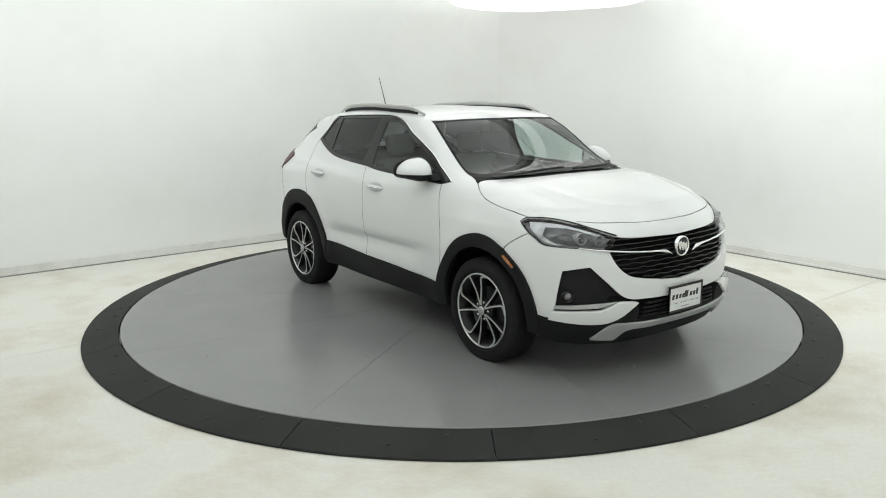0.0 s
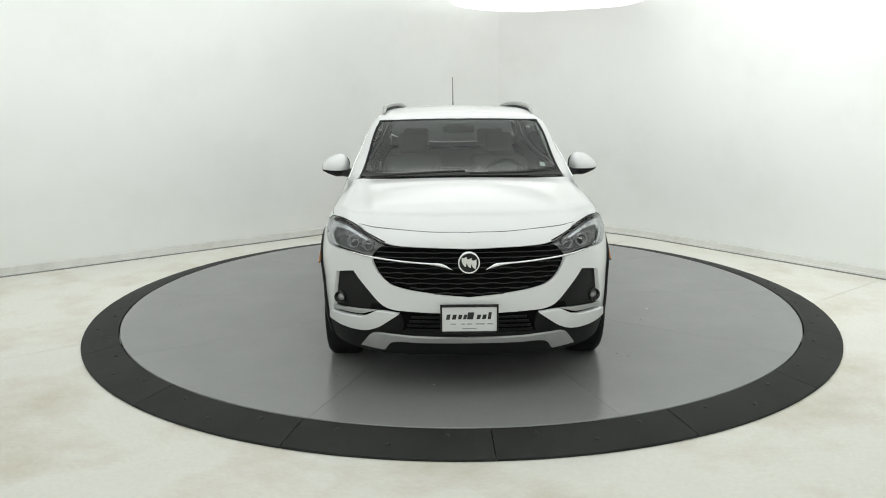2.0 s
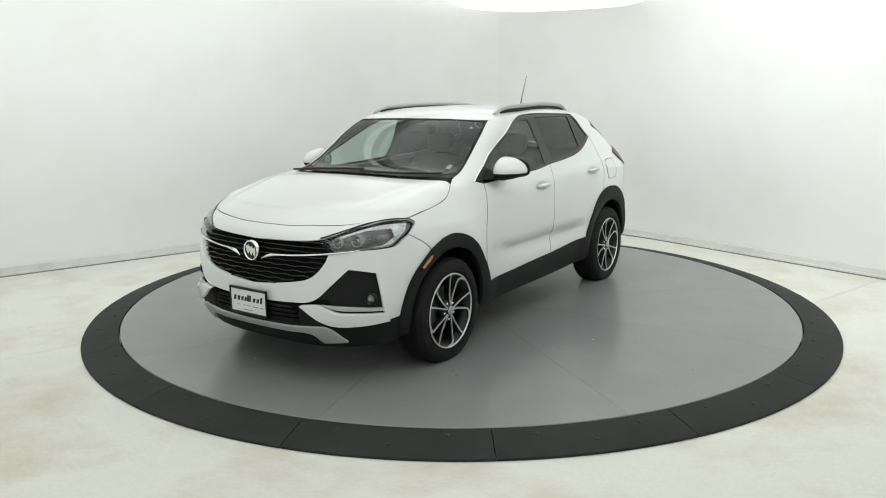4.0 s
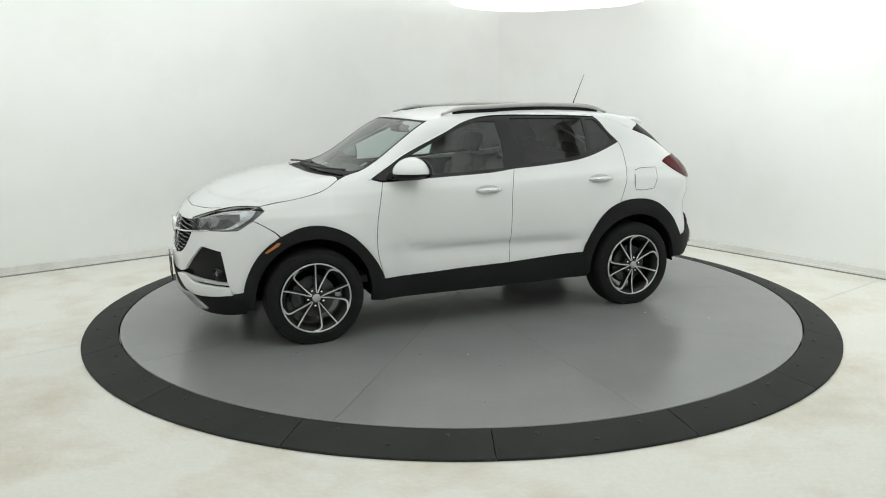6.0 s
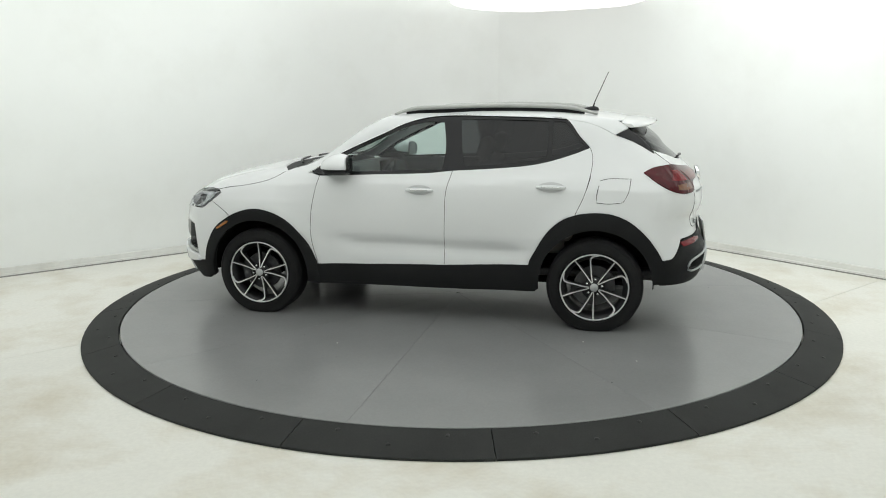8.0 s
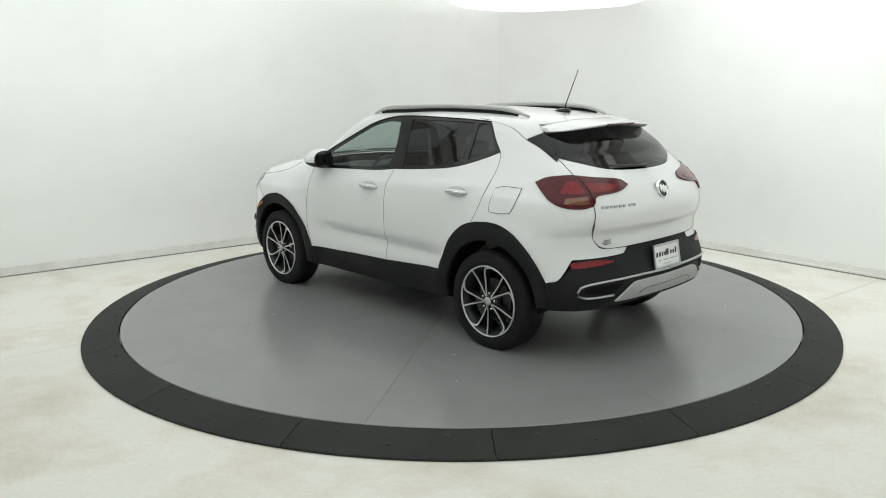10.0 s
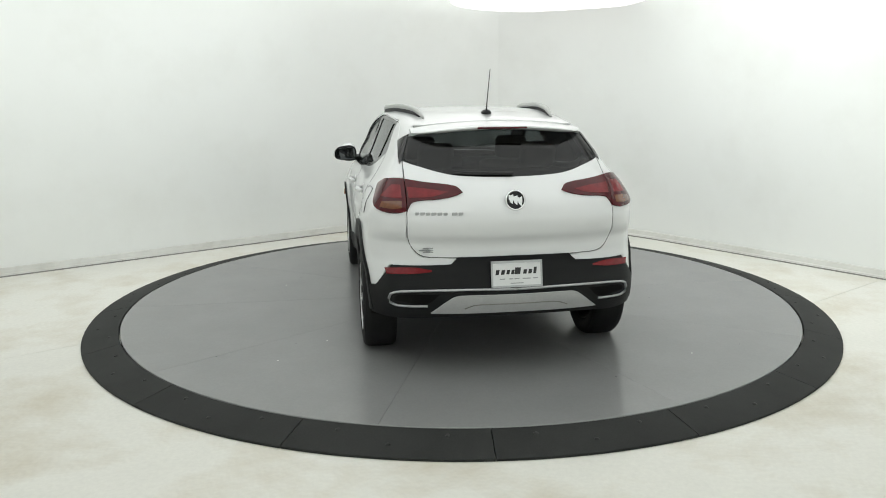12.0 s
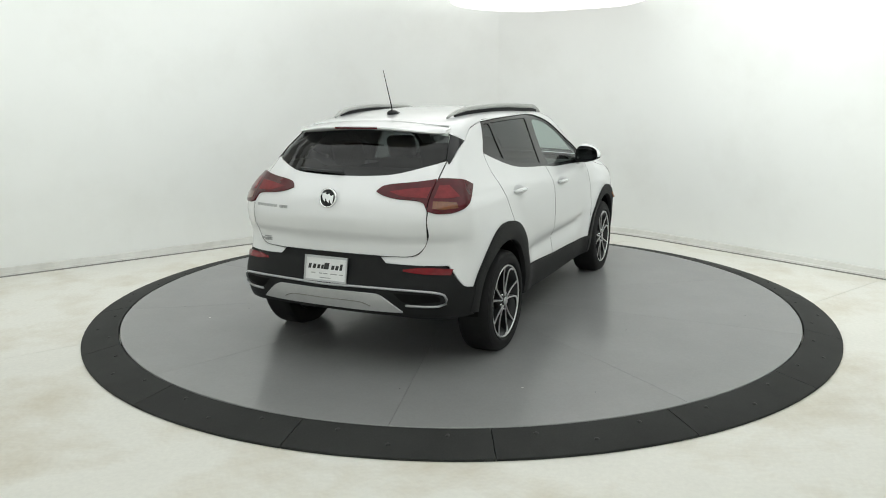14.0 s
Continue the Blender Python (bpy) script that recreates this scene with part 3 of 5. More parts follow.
def skin(name, view, spec, mat, parent, off=0.0, thick=0.012, holes=(), grid=0.032, step=0.016, inset=0.0, label="", sides="B", relief=None):
    """A panel of the body: the outline is carried onto the outer form, lifted by off, with a returned edge.
    sides: L, R or C (both halves in one mesh), B (one object on each side)."""
    rim = flat_outline(view, spec, step, inset)
    cuts = [flat_outline(view, h, step, 0.0) for h in holes]
    lo, hi = rim.min(0), rim.max(0)
    gx, gy = np.meshgrid(np.arange(lo[0] + grid / 2, hi[0], grid), np.arange(lo[1] + grid / 2, hi[1], grid))
    q = np.stack([gx.ravel(), gy.ravel()], 1)
    q = q[inside_polygon(q, rim)] if len(q) else q
    for c in cuts:
        q = q[~inside_polygon(q, c)] if len(q) else q
    loops = [rim] + cuts
    edge_pts = np.concatenate(loops)
    if len(q):
        near = np.sqrt(((q[:, None] - edge_pts[None]) ** 2).sum(2)).min(1)
        q = q[near > grid * 0.45]
    edges, base = [], 0
    for loop in loops:
        n = len(loop)
        edges += [(base + i, base + (i + 1) % n) for i in range(n)]
        base += n
    flat = np.concatenate([edge_pts, q]) if len(q) else edge_pts
    got = geometry.delaunay_2d_cdt([Vector(p) for p in flat], edges, [], 0, 1e-6)
    verts2, tris = np.array([tuple(v) for v in got[0]]), [f for f in got[2]]
    mid = np.array([verts2[list(f)].mean(0) for f in tris])
    keep = inside_polygon(mid, rim)
    for c in cuts:
        keep &= ~inside_polygon(mid, c)
    tris = [f for f, k in zip(tris, keep) if k]
    p = onto(view, verts2)
    nrm = field_normal(p)
    lift = off if relief is None else off + relief(p)
    p = p + nrm * (lift if np.isscalar(lift) else lift[:, None])
    towards = -np.array(VIEWS[view][2], float)
    # edge faces: those used once
    count = {}
    fixed = []
    for f in tris:
        a, b, c = f[:3]
        if np.dot(np.cross(p[b] - p[a], p[c] - p[a]), towards) < 0:
            a, c = c, a
        fixed.append((a, b, c))
        for e in ((a, b), (b, c), (c, a)):
            count[e] = count.get(e, 0) + 1
    border = [e for e in count if (e[1], e[0]) not in count]
    ids = sorted({i for e in border for i in e})
    spot_of = {i: k for k, i in enumerate(ids)}
    n0 = len(p)
    top_rim = p[ids]
    low_rim = p[ids] - nrm[ids] * thick
    out_dir = np.zeros((len(ids), 3))
    for a, b in border:
        d = p[b] - p[a]
        o = np.cross(d, nrm[a])
        o /= max(np.linalg.norm(o), 1e-9)
        out_dir[spot_of[a]] += o
        out_dir[spot_of[b]] += o
    out_dir /= np.maximum(np.linalg.norm(out_dir, axis=1, keepdims=True), 1e-9)
    soft = (out_dir + nrm[ids]) * 0.7071
    all_p = np.concatenate([p, top_rim, low_rim])
    all_n = np.concatenate([nrm, soft, out_dir])
    faces = list(fixed)
    k = len(ids)
    for a, b in border:
        ia, ib = n0 + spot_of[a], n0 + spot_of[b]
        faces.append((ib, ia, ia + k, ib + k))
    made = []

    def emit(points, normals, fs):
        me = bpy.data.meshes.new(name)
        me.from_pydata([tuple(v) for v in points], [], fs)
        me.materials.append(mat)
        me.polygons.foreach_set("use_smooth", [True] * len(me.polygons))
        me.normals_split_custom_set_from_vertices([tuple(v) for v in normals])
        ob = new(name, me)
        ob.parent = parent
        if label:
            tagged(ob, label)
        made.append(ob)

    flip = np.array([1, -1, 1])
    back = [tuple(reversed(f)) for f in faces]
    if sides in "LB":
        emit(all_p, all_n, faces)
    if sides in "RB":
        emit(all_p * flip, all_n * flip, back)
    if sides == "C":
        n = len(all_p)
        emit(np.concatenate([all_p, all_p * flip]), np.concatenate([all_n, all_n * flip]), faces + [tuple(i + n for i in f) for f in back])
    if sides == "1":
        emit(all_p, all_n, faces)
    return made


def bead(name, view, spec, radius, mat, parent, off=0.0, sides="B", label="", squash=0.6, step=0.03, closed=False):
    """A strip that runs along a line on the body."""
    pts = outline_3d(spec) if isinstance(spec, str) else spec
    u, v, _ = (np.array(a, float) for a in VIEWS[view])
    uv = resample([(np.dot(p, u), np.dot(p, v)) for p in pts], step, closed=closed)
    p = onto(view, uv)
    p = p + field_normal(p) * off
    made = []
    for s in ((1, -1) if sides == "B" else (1,)):
        bm = bmesh.new()
        tube(bm, [(a, b * s, c) for a, b, c in p], radius, 8, squash)
        made.append(part(name, bm, mat, parent, label, smooth=True))
    return made

# ------------------------------------------------------------------ the car: its parts
car = tagged(new("car"), "white compact crossover car with black wheel-arch cladding on the turntable", "car")

# lines shared by neighbouring panels
HOOD_EDGE = "S 1.64 0.972; S 1.50 0.996; S 1.34 1.020; S 1.23 1.045; S 1.14 1.085; S 1.09 1.115"
A_LINE = "S 0.855 1.118; S 0.60 1.271; S 0.27 1.419; S 0.13 1.481; S -0.04 1.522; S -0.22 1.534; S -0.50 1.530; S -0.85 1.519; S -1.055 1.508"
DLO = "S 0.855 1.118; S 0.745 1.100; S 0.35 1.108; S -0.05 1.122; S -0.25 1.142; S -0.55 1.160; S -0.80 1.183; S -0.96 1.215; S -1.13 1.268; S -1.235 1.308; S -1.16 1.385; S -1.055 1.508; S -0.85 1.519; S -0.50 1.530; S -0.22 1.534; S -0.04 1.522; S 0.13 1.481; S 0.27 1.419; S 0.60 1.271"
ARCH_F_OUT = "S 1.775 0.39; S 1.735 0.54; S 1.65 0.675; S 1.52 0.77; S 1.40 0.818; S 1.28 0.831; S 1.16 0.806; S 1.045 0.749; S 0.955 0.666; S 0.865 0.55; S 0.805 0.41"
ARCH_R_OUT = "S -0.825 0.47; S -0.875 0.585; S -0.96 0.722; S -1.065 0.812; S -1.18 0.853; S -1.29 0.864; S -1.40 0.856; S -1.51 0.815; S -1.625 0.725; S -1.705 0.626; S -1.755 0.534"


def arc(hub, r, a0, a1, n=13):
    return "; ".join("S %.4f %.4f" % (hub + r * math.cos(radians(a)), ARCH_Z + r * math.sin(radians(a))) for a in np.linspace(a0, a1, n))


def joined(*runs):
    return "; ".join(runs)


def turned(spec):
    return "; ".join(reversed([s.strip() for s in spec.split(";")]))


HX = WHEELBASE / 2
OPEN_R = 0.405

# painted panels
skin("fender", "side", joined("S 0.795 0.41; S 0.848 0.615; S 0.845 0.80; S 0.82 0.945; S 0.785 1.092; S 0.86 1.112; T 1.00 0.708; T 1.06 0.730", turned(HOOD_EDGE), "S 1.61 0.946; S 1.65 0.913; S 1.69 0.885; S 1.62 0.845; S 1.55 0.80", ARCH_F_OUT[ARCH_F_OUT.index("S 1.52"):]),
     PAINT, car, inset=0.0025, thick=0.02)
skin("front_door", "side", "S 0.795 0.40; S 0.848 0.615; S 0.845 0.80; S 0.82 0.945; S 0.785 1.092; S 0.35 1.108; S -0.05 1.122; S -0.25 1.142; S -0.21 0.99; S -0.20 0.76; S -0.192 0.44; S 0.30 0.428",
     PAINT, car, inset=0.002)
skin("rear_door", "side", joined("S -0.25 1.142; S -0.21 0.99; S -0.20 0.76; S -0.192 0.44; S -0.55 0.458; S -0.825 0.47; S -0.875 0.585; S -0.96 0.722; S -1.065 0.812; S -1.145 0.842; S -1.21 0.99; S -1.25 1.15; S -1.255 1.25; S -1.235 1.308; S -1.13 1.268; S -0.96 1.215; S -0.80 1.183; S -0.55 1.160"),
     PAINT, car, inset=0.002)
LAMP_EDGE = "R 0.638 1.185; R 0.70 1.185; S -1.77 1.187; S -1.68 1.174; S -1.61 1.140; S -1.755 1.045; S -1.85 1.006; R 0.70 0.998"
skin("quarter_panel", "tail", joined("S -1.143 0.842; S -1.205 0.99; S -1.243 1.15; S -1.248 1.25; S -1.233 1.308; S -1.16 1.385; S -1.055 1.508; S -1.25 1.470; S -1.41 1.396; S -1.53 1.350; S -1.68 1.266; R 0.634 1.288; R 0.636 1.25; R 0.637 1.215", LAMP_EDGE, "R 0.642 1.012; R 0.642 0.95; R 0.634 0.83; R 0.571 0.743; R 0.43 0.729; R 0.34 0.725; R 0.38 0.688; R 0.50 0.682; R 0.74 0.674; S -1.885 0.674; S -1.835 0.55; S -1.765 0.53; S -1.705 0.626; S -1.625 0.725; S -1.51 0.815; S -1.40 0.856; S -1.29 0.864; S -1.18 0.853"),
     PAINT, car, inset=0.0025, thick=0.02, label="white rear quarter panel")
GLASS_SIDE = "T 0.365 0.600; T 0.545 0.640; T 0.70 0.664; T 0.80 0.680; T 0.90 0.696; T 1.00 0.706"
ROOF_SIDE = "S 0.32 1.505; S 0.20 1.530; S 0.08 1.545; S -0.20 1.562; S -0.55 1.562; S -0.90 1.548; S -1.20 1.522; S -1.42 1.492"
skin("roof_rail_panel", "shoulder", joined(A_LINE, "S -1.25 1.470; S -1.41 1.396; S -1.50 1.440", turned(ROOF_SIDE), GLASS_SIDE, "S 0.92 1.112"), PAINT, car, inset=0.001, thick=0.015, label="white roof side and windscreen pillar")

E_HOOD = outline_3d(HOOD_EDGE)
hood_rim = [(p[0], p[1]) for p in E_HOOD]
HOOD_FRONT = "T 2.031 0.0; T 2.02 0.2; T 1.985 0.37; T 1.93 0.53; F 0.64 0.950; F 0.705 0.969; S 1.70 0.976"
skin("hood", "top", joined(HOOD_FRONT, "; ".join("T %.3f %.3f" % p for p in hood_rim), "T 1.09 0.715; T 1.15 0.61; T 1.225 0.35; T 1.25 0.0"),
     PAINT, car, inset=0.0, thick=0.02, sides="C", grid=0.022, label="white hood with soft creases")
R_EDGE = [(p[0], p[1]) for p in outline_3d(ROOF_SIDE)]
skin("roof", "top", joined("T 0.425 0.0; T 0.410 0.3; T 0.370 0.585", "; ".join("T %.3f %.3f" % p for p in R_EDGE), "T -1.46 0.45; T -1.49 0.0"), PAINT, car, sides="C", label="white roof panel")
SHIELD_LOW = "T 1.05 0.64; T 1.13 0.35; T 1.155 0.0"
skin("windscreen", "top", joined("T 0.422 0.0; T 0.407 0.3", GLASS_SIDE, SHIELD_LOW), GLASS_SHIELD, car, off=-0.004, thick=0.004, sides="C", label="clear windscreen glass")
skin("windscreen_border", "top", joined("T 0.423 0.0; T 0.408 0.3", GLASS_SIDE, SHIELD_LOW, "T 1.06 0.0; T 1.04 0.3; T 0.975 0.59; T 0.90 0.676; T 0.80 0.662; T 0.70 0.646; T 0.545 0.622; T 0.395 0.582; T 0.428 0.3; T 0.444 0.0"),
     FRIT, car, off=-0.002, thick=0.004, sides="C", label="black windscreen border")
skin("cowl", "top", "T 1.26 0.0; T 1.235 0.35; T 1.16 0.615; T 1.095 0.722; T 1.02 0.706; T 1.055 0.64; T 1.13 0.35; T 1.152 0.0", FRIT, car, off=-0.014, sides="C", label="black cowl panel below the windscreen")

# side glass
skin("window_surround", "side", DLO, GLOSS_BLACK, car, off=0.0, thick=0.006, holes=(
    "S 0.60 1.135; S 0.30 1.132; S -0.17 1.150; S -0.185 1.30; S -0.16 1.485; S -0.03 1.490; S 0.12 1.455; S 0.27 1.39; S 0.56 1.258; S 0.66 1.205",
    "S -0.33 1.170; S -0.60 1.190; S -0.80 1.210; S -0.925 1.238; S -0.935 1.35; S -0.93 1.495; S -0.60 1.505; S -0.285 1.508; S -0.30 1.35",
    "S -0.965 1.248; S -1.12 1.292; S -1.19 1.322; S -1.12 1.405; S -1.05 1.485; S -0.965 1.49"), label="gloss black window frame")
skin("front_side_window", "side", "S 0.67 1.13; S 0.30 1.125; S -0.18 1.143; S -0.195 1.30; S -0.17 1.492; S -0.03 1.497; S 0.13 1.46; S 0.28 1.395; S 0.57 1.265; S 0.72 1.19", GLASS_CLEAR, car, off=-0.006, thick=0.003)
skin("rear_side_window", "side", "S -0.32 1.163; S -0.60 1.183; S -0.80 1.203; S -0.935 1.232; S -0.945 1.35; S -0.94 1.50; S -0.60 1.512; S -0.275 1.514; S -0.29 1.35", GLASS_DARK, car, off=-0.006, thick=0.003, label="dark tinted rear side window")
skin("quarter_window", "side", "S -0.955 1.240; S -1.12 1.284; S -1.20 1.318; S -1.125 1.41; S -1.055 1.492; S -0.955 1.497", GLASS_DARK, car, off=-0.006, thick=0.003, label="dark tinted quarter window")
bead("window_chrome", "side", joined("S 0.88 1.108; S 0.74 1.188", A_LINE[A_LINE.index("S 0.60"):]), 0.0060, CHROME, car, off=0.004)

# black cladding
skin("front_arch_cladding", "side", joined(ARCH_F_OUT, "S 0.80 0.26", arc(HX, OPEN_R, 190, -8, 19), "S 1.765 0.28"), BLACK_PLASTIC, car, off=0.016, thick=0.05, grid=0.05, label="black wheel-arch cladding")
skin("rear_arch_cladding", "side", joined(ARCH_R_OUT, "S -1.79 0.375; S -1.712 0.36", arc(-HX, OPEN_R, 178, -6, 19), "S -0.86 0.28"), BLACK_PLASTIC, car, off=0.016, thick=0.05, grid=0.05, label="black wheel-arch cladding")
skin("sill_cladding", "side", "S 0.80 0.415; S 0.30 0.428; S -0.192 0.44; S -0.55 0.458; S -0.83 0.47; S -0.875 0.40; S -0.875 0.275; S -0.30 0.262; S 0.30 0.262; S 0.82 0.262", BLACK_PLASTIC, car, off=0.012, thick=0.06, label="black sill cladding")

# nose
# openings of the nose
GRILLE_TOP = "F 0.0 0.846; F 0.14 0.851; F 0.37 0.860; F 0.468 0.874"
GRILLE_LOW = "F 0.553 0.800; F 0.532 0.74; F 0.482 0.675; F 0.415 0.638; F 0.20 0.600; F 0.0 0.580"
HEADLAMP = "S 1.61 0.946; S 1.635 0.967; S 1.69 0.972; F 0.708 0.966; F 0.64 0.944; F 0.56 0.912; F 0.468 0.878; F 0.505 0.838; F 0.553 0.808; F 0.68 0.817; S 1.85 0.821; S 1.78 0.828; S 1.72 0.868; S 1.65 0.913"
NOSE_TOP = "T 2.036 0.0; T 2.025 0.2; T 1.99 0.37; T 1.936 0.53; T 1.872 0.628"
skin("nose_strip", "nose", joined(NOSE_TOP, "F 0.56 0.910", turned(GRILLE_TOP), "F 0.0 0.862; F 0.0 0.88; F 0.0 0.897; F 0.0 0.912"), PAINT, car, sides="C", label="white strip above the grille")
skin("front_bumper", "nose", joined("F 0.553 0.803; F 0.68 0.812; S 1.85 0.816; S 1.78 0.823; S 1.715 0.865; S 1.688 0.880; S 1.62 0.841; S 1.553 0.796; S 1.53 0.768; S 1.65 0.675; S 1.735 0.54; S 1.775 0.40; S 1.84 0.392; S 1.868 0.462; S 1.878 0.534; S 1.89 0.62; S 1.90 0.680; F 0.70 0.700; F 0.655 0.708; F 0.562 0.603; F 0.490 0.532; F 0.43 0.508; F 0.35 0.501; F 0.17 0.493; F 0.0 0.490", turned(GRILLE_LOW[GRILLE_LOW.index("F 0.532"):])),
     PAINT, car, inset=0.0, thick=0.03, sides="C", label="white front bumper skin")
skin("grille_backing", "front", "F 0.0 0.87; F 0.30 0.87; F 0.50 0.875; F 0.57 0.80; F 0.55 0.72; F 0.48 0.65; F 0.40 0.62; F 0.20 0.585; F 0.0 0.56", LINER, car, off=-0.045, thick=0.003, sides="C")
for k in range(10):
    z = 0.602 + 0.0275 * k
    reach = float(np.interp(z, [0.57, 0.61, 0.65, 0.70, 0.775, 0.83, 0.87], [0.02, 0.24, 0.43, 0.50, 0.535, 0.52, 0.46]))
    ys = np.linspace(-reach, reach, 41)
    on = onto("front", [(abs(y), z) for y in ys])
    pts = [(p[0] - 0.018, y, z + (0.0035 if z < 0.76 else 0.0012) * math.cos(y * 48 + math.pi * k)) for p, y in zip(on, ys)]
    bm = bmesh.new()
    tube(bm, pts, 0.0052, 6, 1.0)
    part("grille_bar", bm, GLOSS_BLACK, car, smooth=True)
for s in (1, -1):
    pts, fat = [], []
    # the bar leaves the lamp's lower edge, runs inwards and turns down into a broad tip beside the badge
    ys = np.concatenate([np.linspace(0.094, 0.165, 7), np.linspace(0.19, 0.70, 14)])
    zs = curve_through(ys, [0.094, 0.125, 0.165, 0.314, 0.505, 0.668, 0.71], [0.737, 0.752, 0.764, 0.775, 0.793, 0.812, 0.819])
    for y, z, p in zip(ys, zs, onto("front", list(zip(ys, zs)))):
        pts.append((p[0] + 0.007, y * s, z))
        fat.append(0.25 + 1.0 * math.exp(-((y - 0.148) / 0.030) ** 2) if y < 0.148 else 0.62 + 0.63 * math.exp(-((y - 0.148) / 0.05) ** 2) - 0.25 * max(0.0, y - 0.5) / 0.2)
    bm = bmesh.new()
    tube(bm, pts, 0.012, 8, 0.8, fat)
    part("chrome_wing", bm, CHROME, car, "bright chrome wing bar", smooth=True)


def round_badge(x, z, ways):
    """A round badge: ring, dark field and three slanted bars."""
    p = spot("front" if ways > 0 else "rear", 0.0, z)
    m = pose(p[0] + ways * (0.012 if ways > 0 else 0.016), 0, z, 0, 0 if ways > 0 else 14, 0)
    bm = bmesh.new()
    lathe(bm, [(0.052, -0.012 * ways), (0.052, 0.006 * ways), (0.057, 0.010 * ways), (0.062, 0.006 * ways), (0.063, -0.012 * ways)], 40, "x", m)
    badge = part("badge_ring", bm, CHROME, car, "chrome ring badge", smooth=True)
    bm = bmesh.new()
    lathe(bm, [(0, 0.0), (0.053, 0.0), (0.053, -0.01 * ways)], 32, "x", m)
    part("badge_field", bm, GLOSS_BLACK, badge)
    for k in (-1, 0, 1):
        bm = bmesh.new()
        u, v = k * 0.027, -k * 0.007
        prism(bm, [(u - 0.014, v + 0.026), (u - 0.002, v + 0.021), (u + 0.014, v + 0.030), (u + 0.015, v + 0.002), (u + 0.009, v - 0.031), (u - 0.006, v - 0.018), (u - 0.014, v + 0.002)], 0.006 * ways,
              lambda a, b, w: m @ Vector((w, a * ways, b)), 0.001)
        part("badge_shield", bm, CHROME, badge)


round_badge(2.16, 0.775, 1)

skin("lower_grille", "front", "F 0.0 0.51; F 0.17 0.51; F 0.42 0.53; F 0.56 0.53; F 0.60 0.40; F 0.30 0.355; F 0.0 0.35", LINER, car, off=-0.02, thick=0.003, sides="C")
for k in range(4):
    z = 0.388 + 0.026 * k
    ys = np.linspace(-0.36 + 0.012 * k, 0.36 - 0.012 * k, 25)
    pts = [(p[0] - 0.004, y, z) for y, p in zip(ys, onto("front", [(abs(y), z) for y in ys]))]
    bm = bmesh.new()
    tube(bm, pts, 0.007, 6)
    part("lower_grille_bar", bm, BLACK_PLASTIC, car, smooth=True)
skin("front_lower_cladding", "nose", "S 1.77 0.405; S 1.84 0.390; F 0.65 0.384; F 0.585 0.388; F 0.50 0.41; F 0.43 0.46; F 0.39 0.488; F 0.37 0.42; F 0.38 0.372; F 0.0 0.365; F 0.0 0.33; F 0.0 0.29; F 0.0 0.25; F 0.0 0.215; F 0.40 0.215; F 0.62 0.225; S 1.85 0.235; S 1.76 0.25", BLACK_PLASTIC, car, off=0.006, thick=0.04, sides="C", label="black lower front bumper")
skin("front_skid_plate", "front", "F 0.0 0.350; F 0.30 0.354; F 0.44 0.364; F 0.545 0.360; F 0.615 0.272; F 0.48 0.258; F 0.43 0.318; F 0.28 0.320; F 0.0 0.320", SKID, car, off=0.022, thick=0.02, sides="C", step=0.012, label="silver front skid plate")
skin("fog_lamp_surround", "nose", "S 1.895 0.685; F 0.70 0.705; F 0.65 0.714; F 0.555 0.607; F 0.465 0.536; F 0.42 0.508; F 0.60 0.488; F 0.667 0.480; S 1.862 0.456; S 1.872 0.534; S 1.885 0.62", BLACK_PLASTIC, car, off=-0.022, thick=0.02, label="black fog lamp recess")
skin("bumper_blade", "nose", "F 0.391 0.488; F 0.514 0.496; F 0.560 0.474; F 0.605 0.453; F 0.70 0.446; S 1.853 0.436; S 1.838 0.390; F 0.70 0.378; F 0.585 0.380; F 0.508 0.405; F 0.45 0.445", PAINT, car, off=0.024, thick=0.04, label="white blade below the fog lamp")
skin("blade_shelf", "nose", "F 0.52 0.499; F 0.667 0.488; S 1.868 0.470; S 1.864 0.452; F 0.70 0.462; F 0.605 0.470; F 0.565 0.484", SATIN, car, off=0.006, thick=0.02, label="thin satin grey edge under the fog lamp")
for s in (1, -1):
    p = spot("front", 0.745, 0.530)
    m = pose(p[0] - 0.012, p[1] * s, p[2], 0, 0, 22 * s)
    bm = bmesh.new()
    lathe(bm, [(0.022, -0.01), (0.030, 0.012), (0.036, 0.012), (0.038, -0.02)], 24, "x", m)
    fog = part("fog_lamp", bm, GLOSS_BLACK, car, "round fog lamp", smooth=True)
    bm = bmesh.new()
    lathe(bm, [(0, 0.006), (0.014, 0.004), (0.023, -0.004)], 24, "x", m)
    part("fog_lens", bm, LAMP_BACK, fog, smooth=True)
    p = spot("side", 1.58, 0.70)
    bm = bmesh.new()
    prism(bm, [(-0.058, -0.034), (-0.045, -0.046), (0.045, 0.012), (0.058, 0.034), (0.035, 0.036)], 0.012, lambda u, v, w: (1.580 - u * 0.95, s * (p[1] + 0.014 + w), 0.706 + v * 0.85), 0.003)
    part("side_marker", bm, LENS_AMBER, car, "amber side marker")

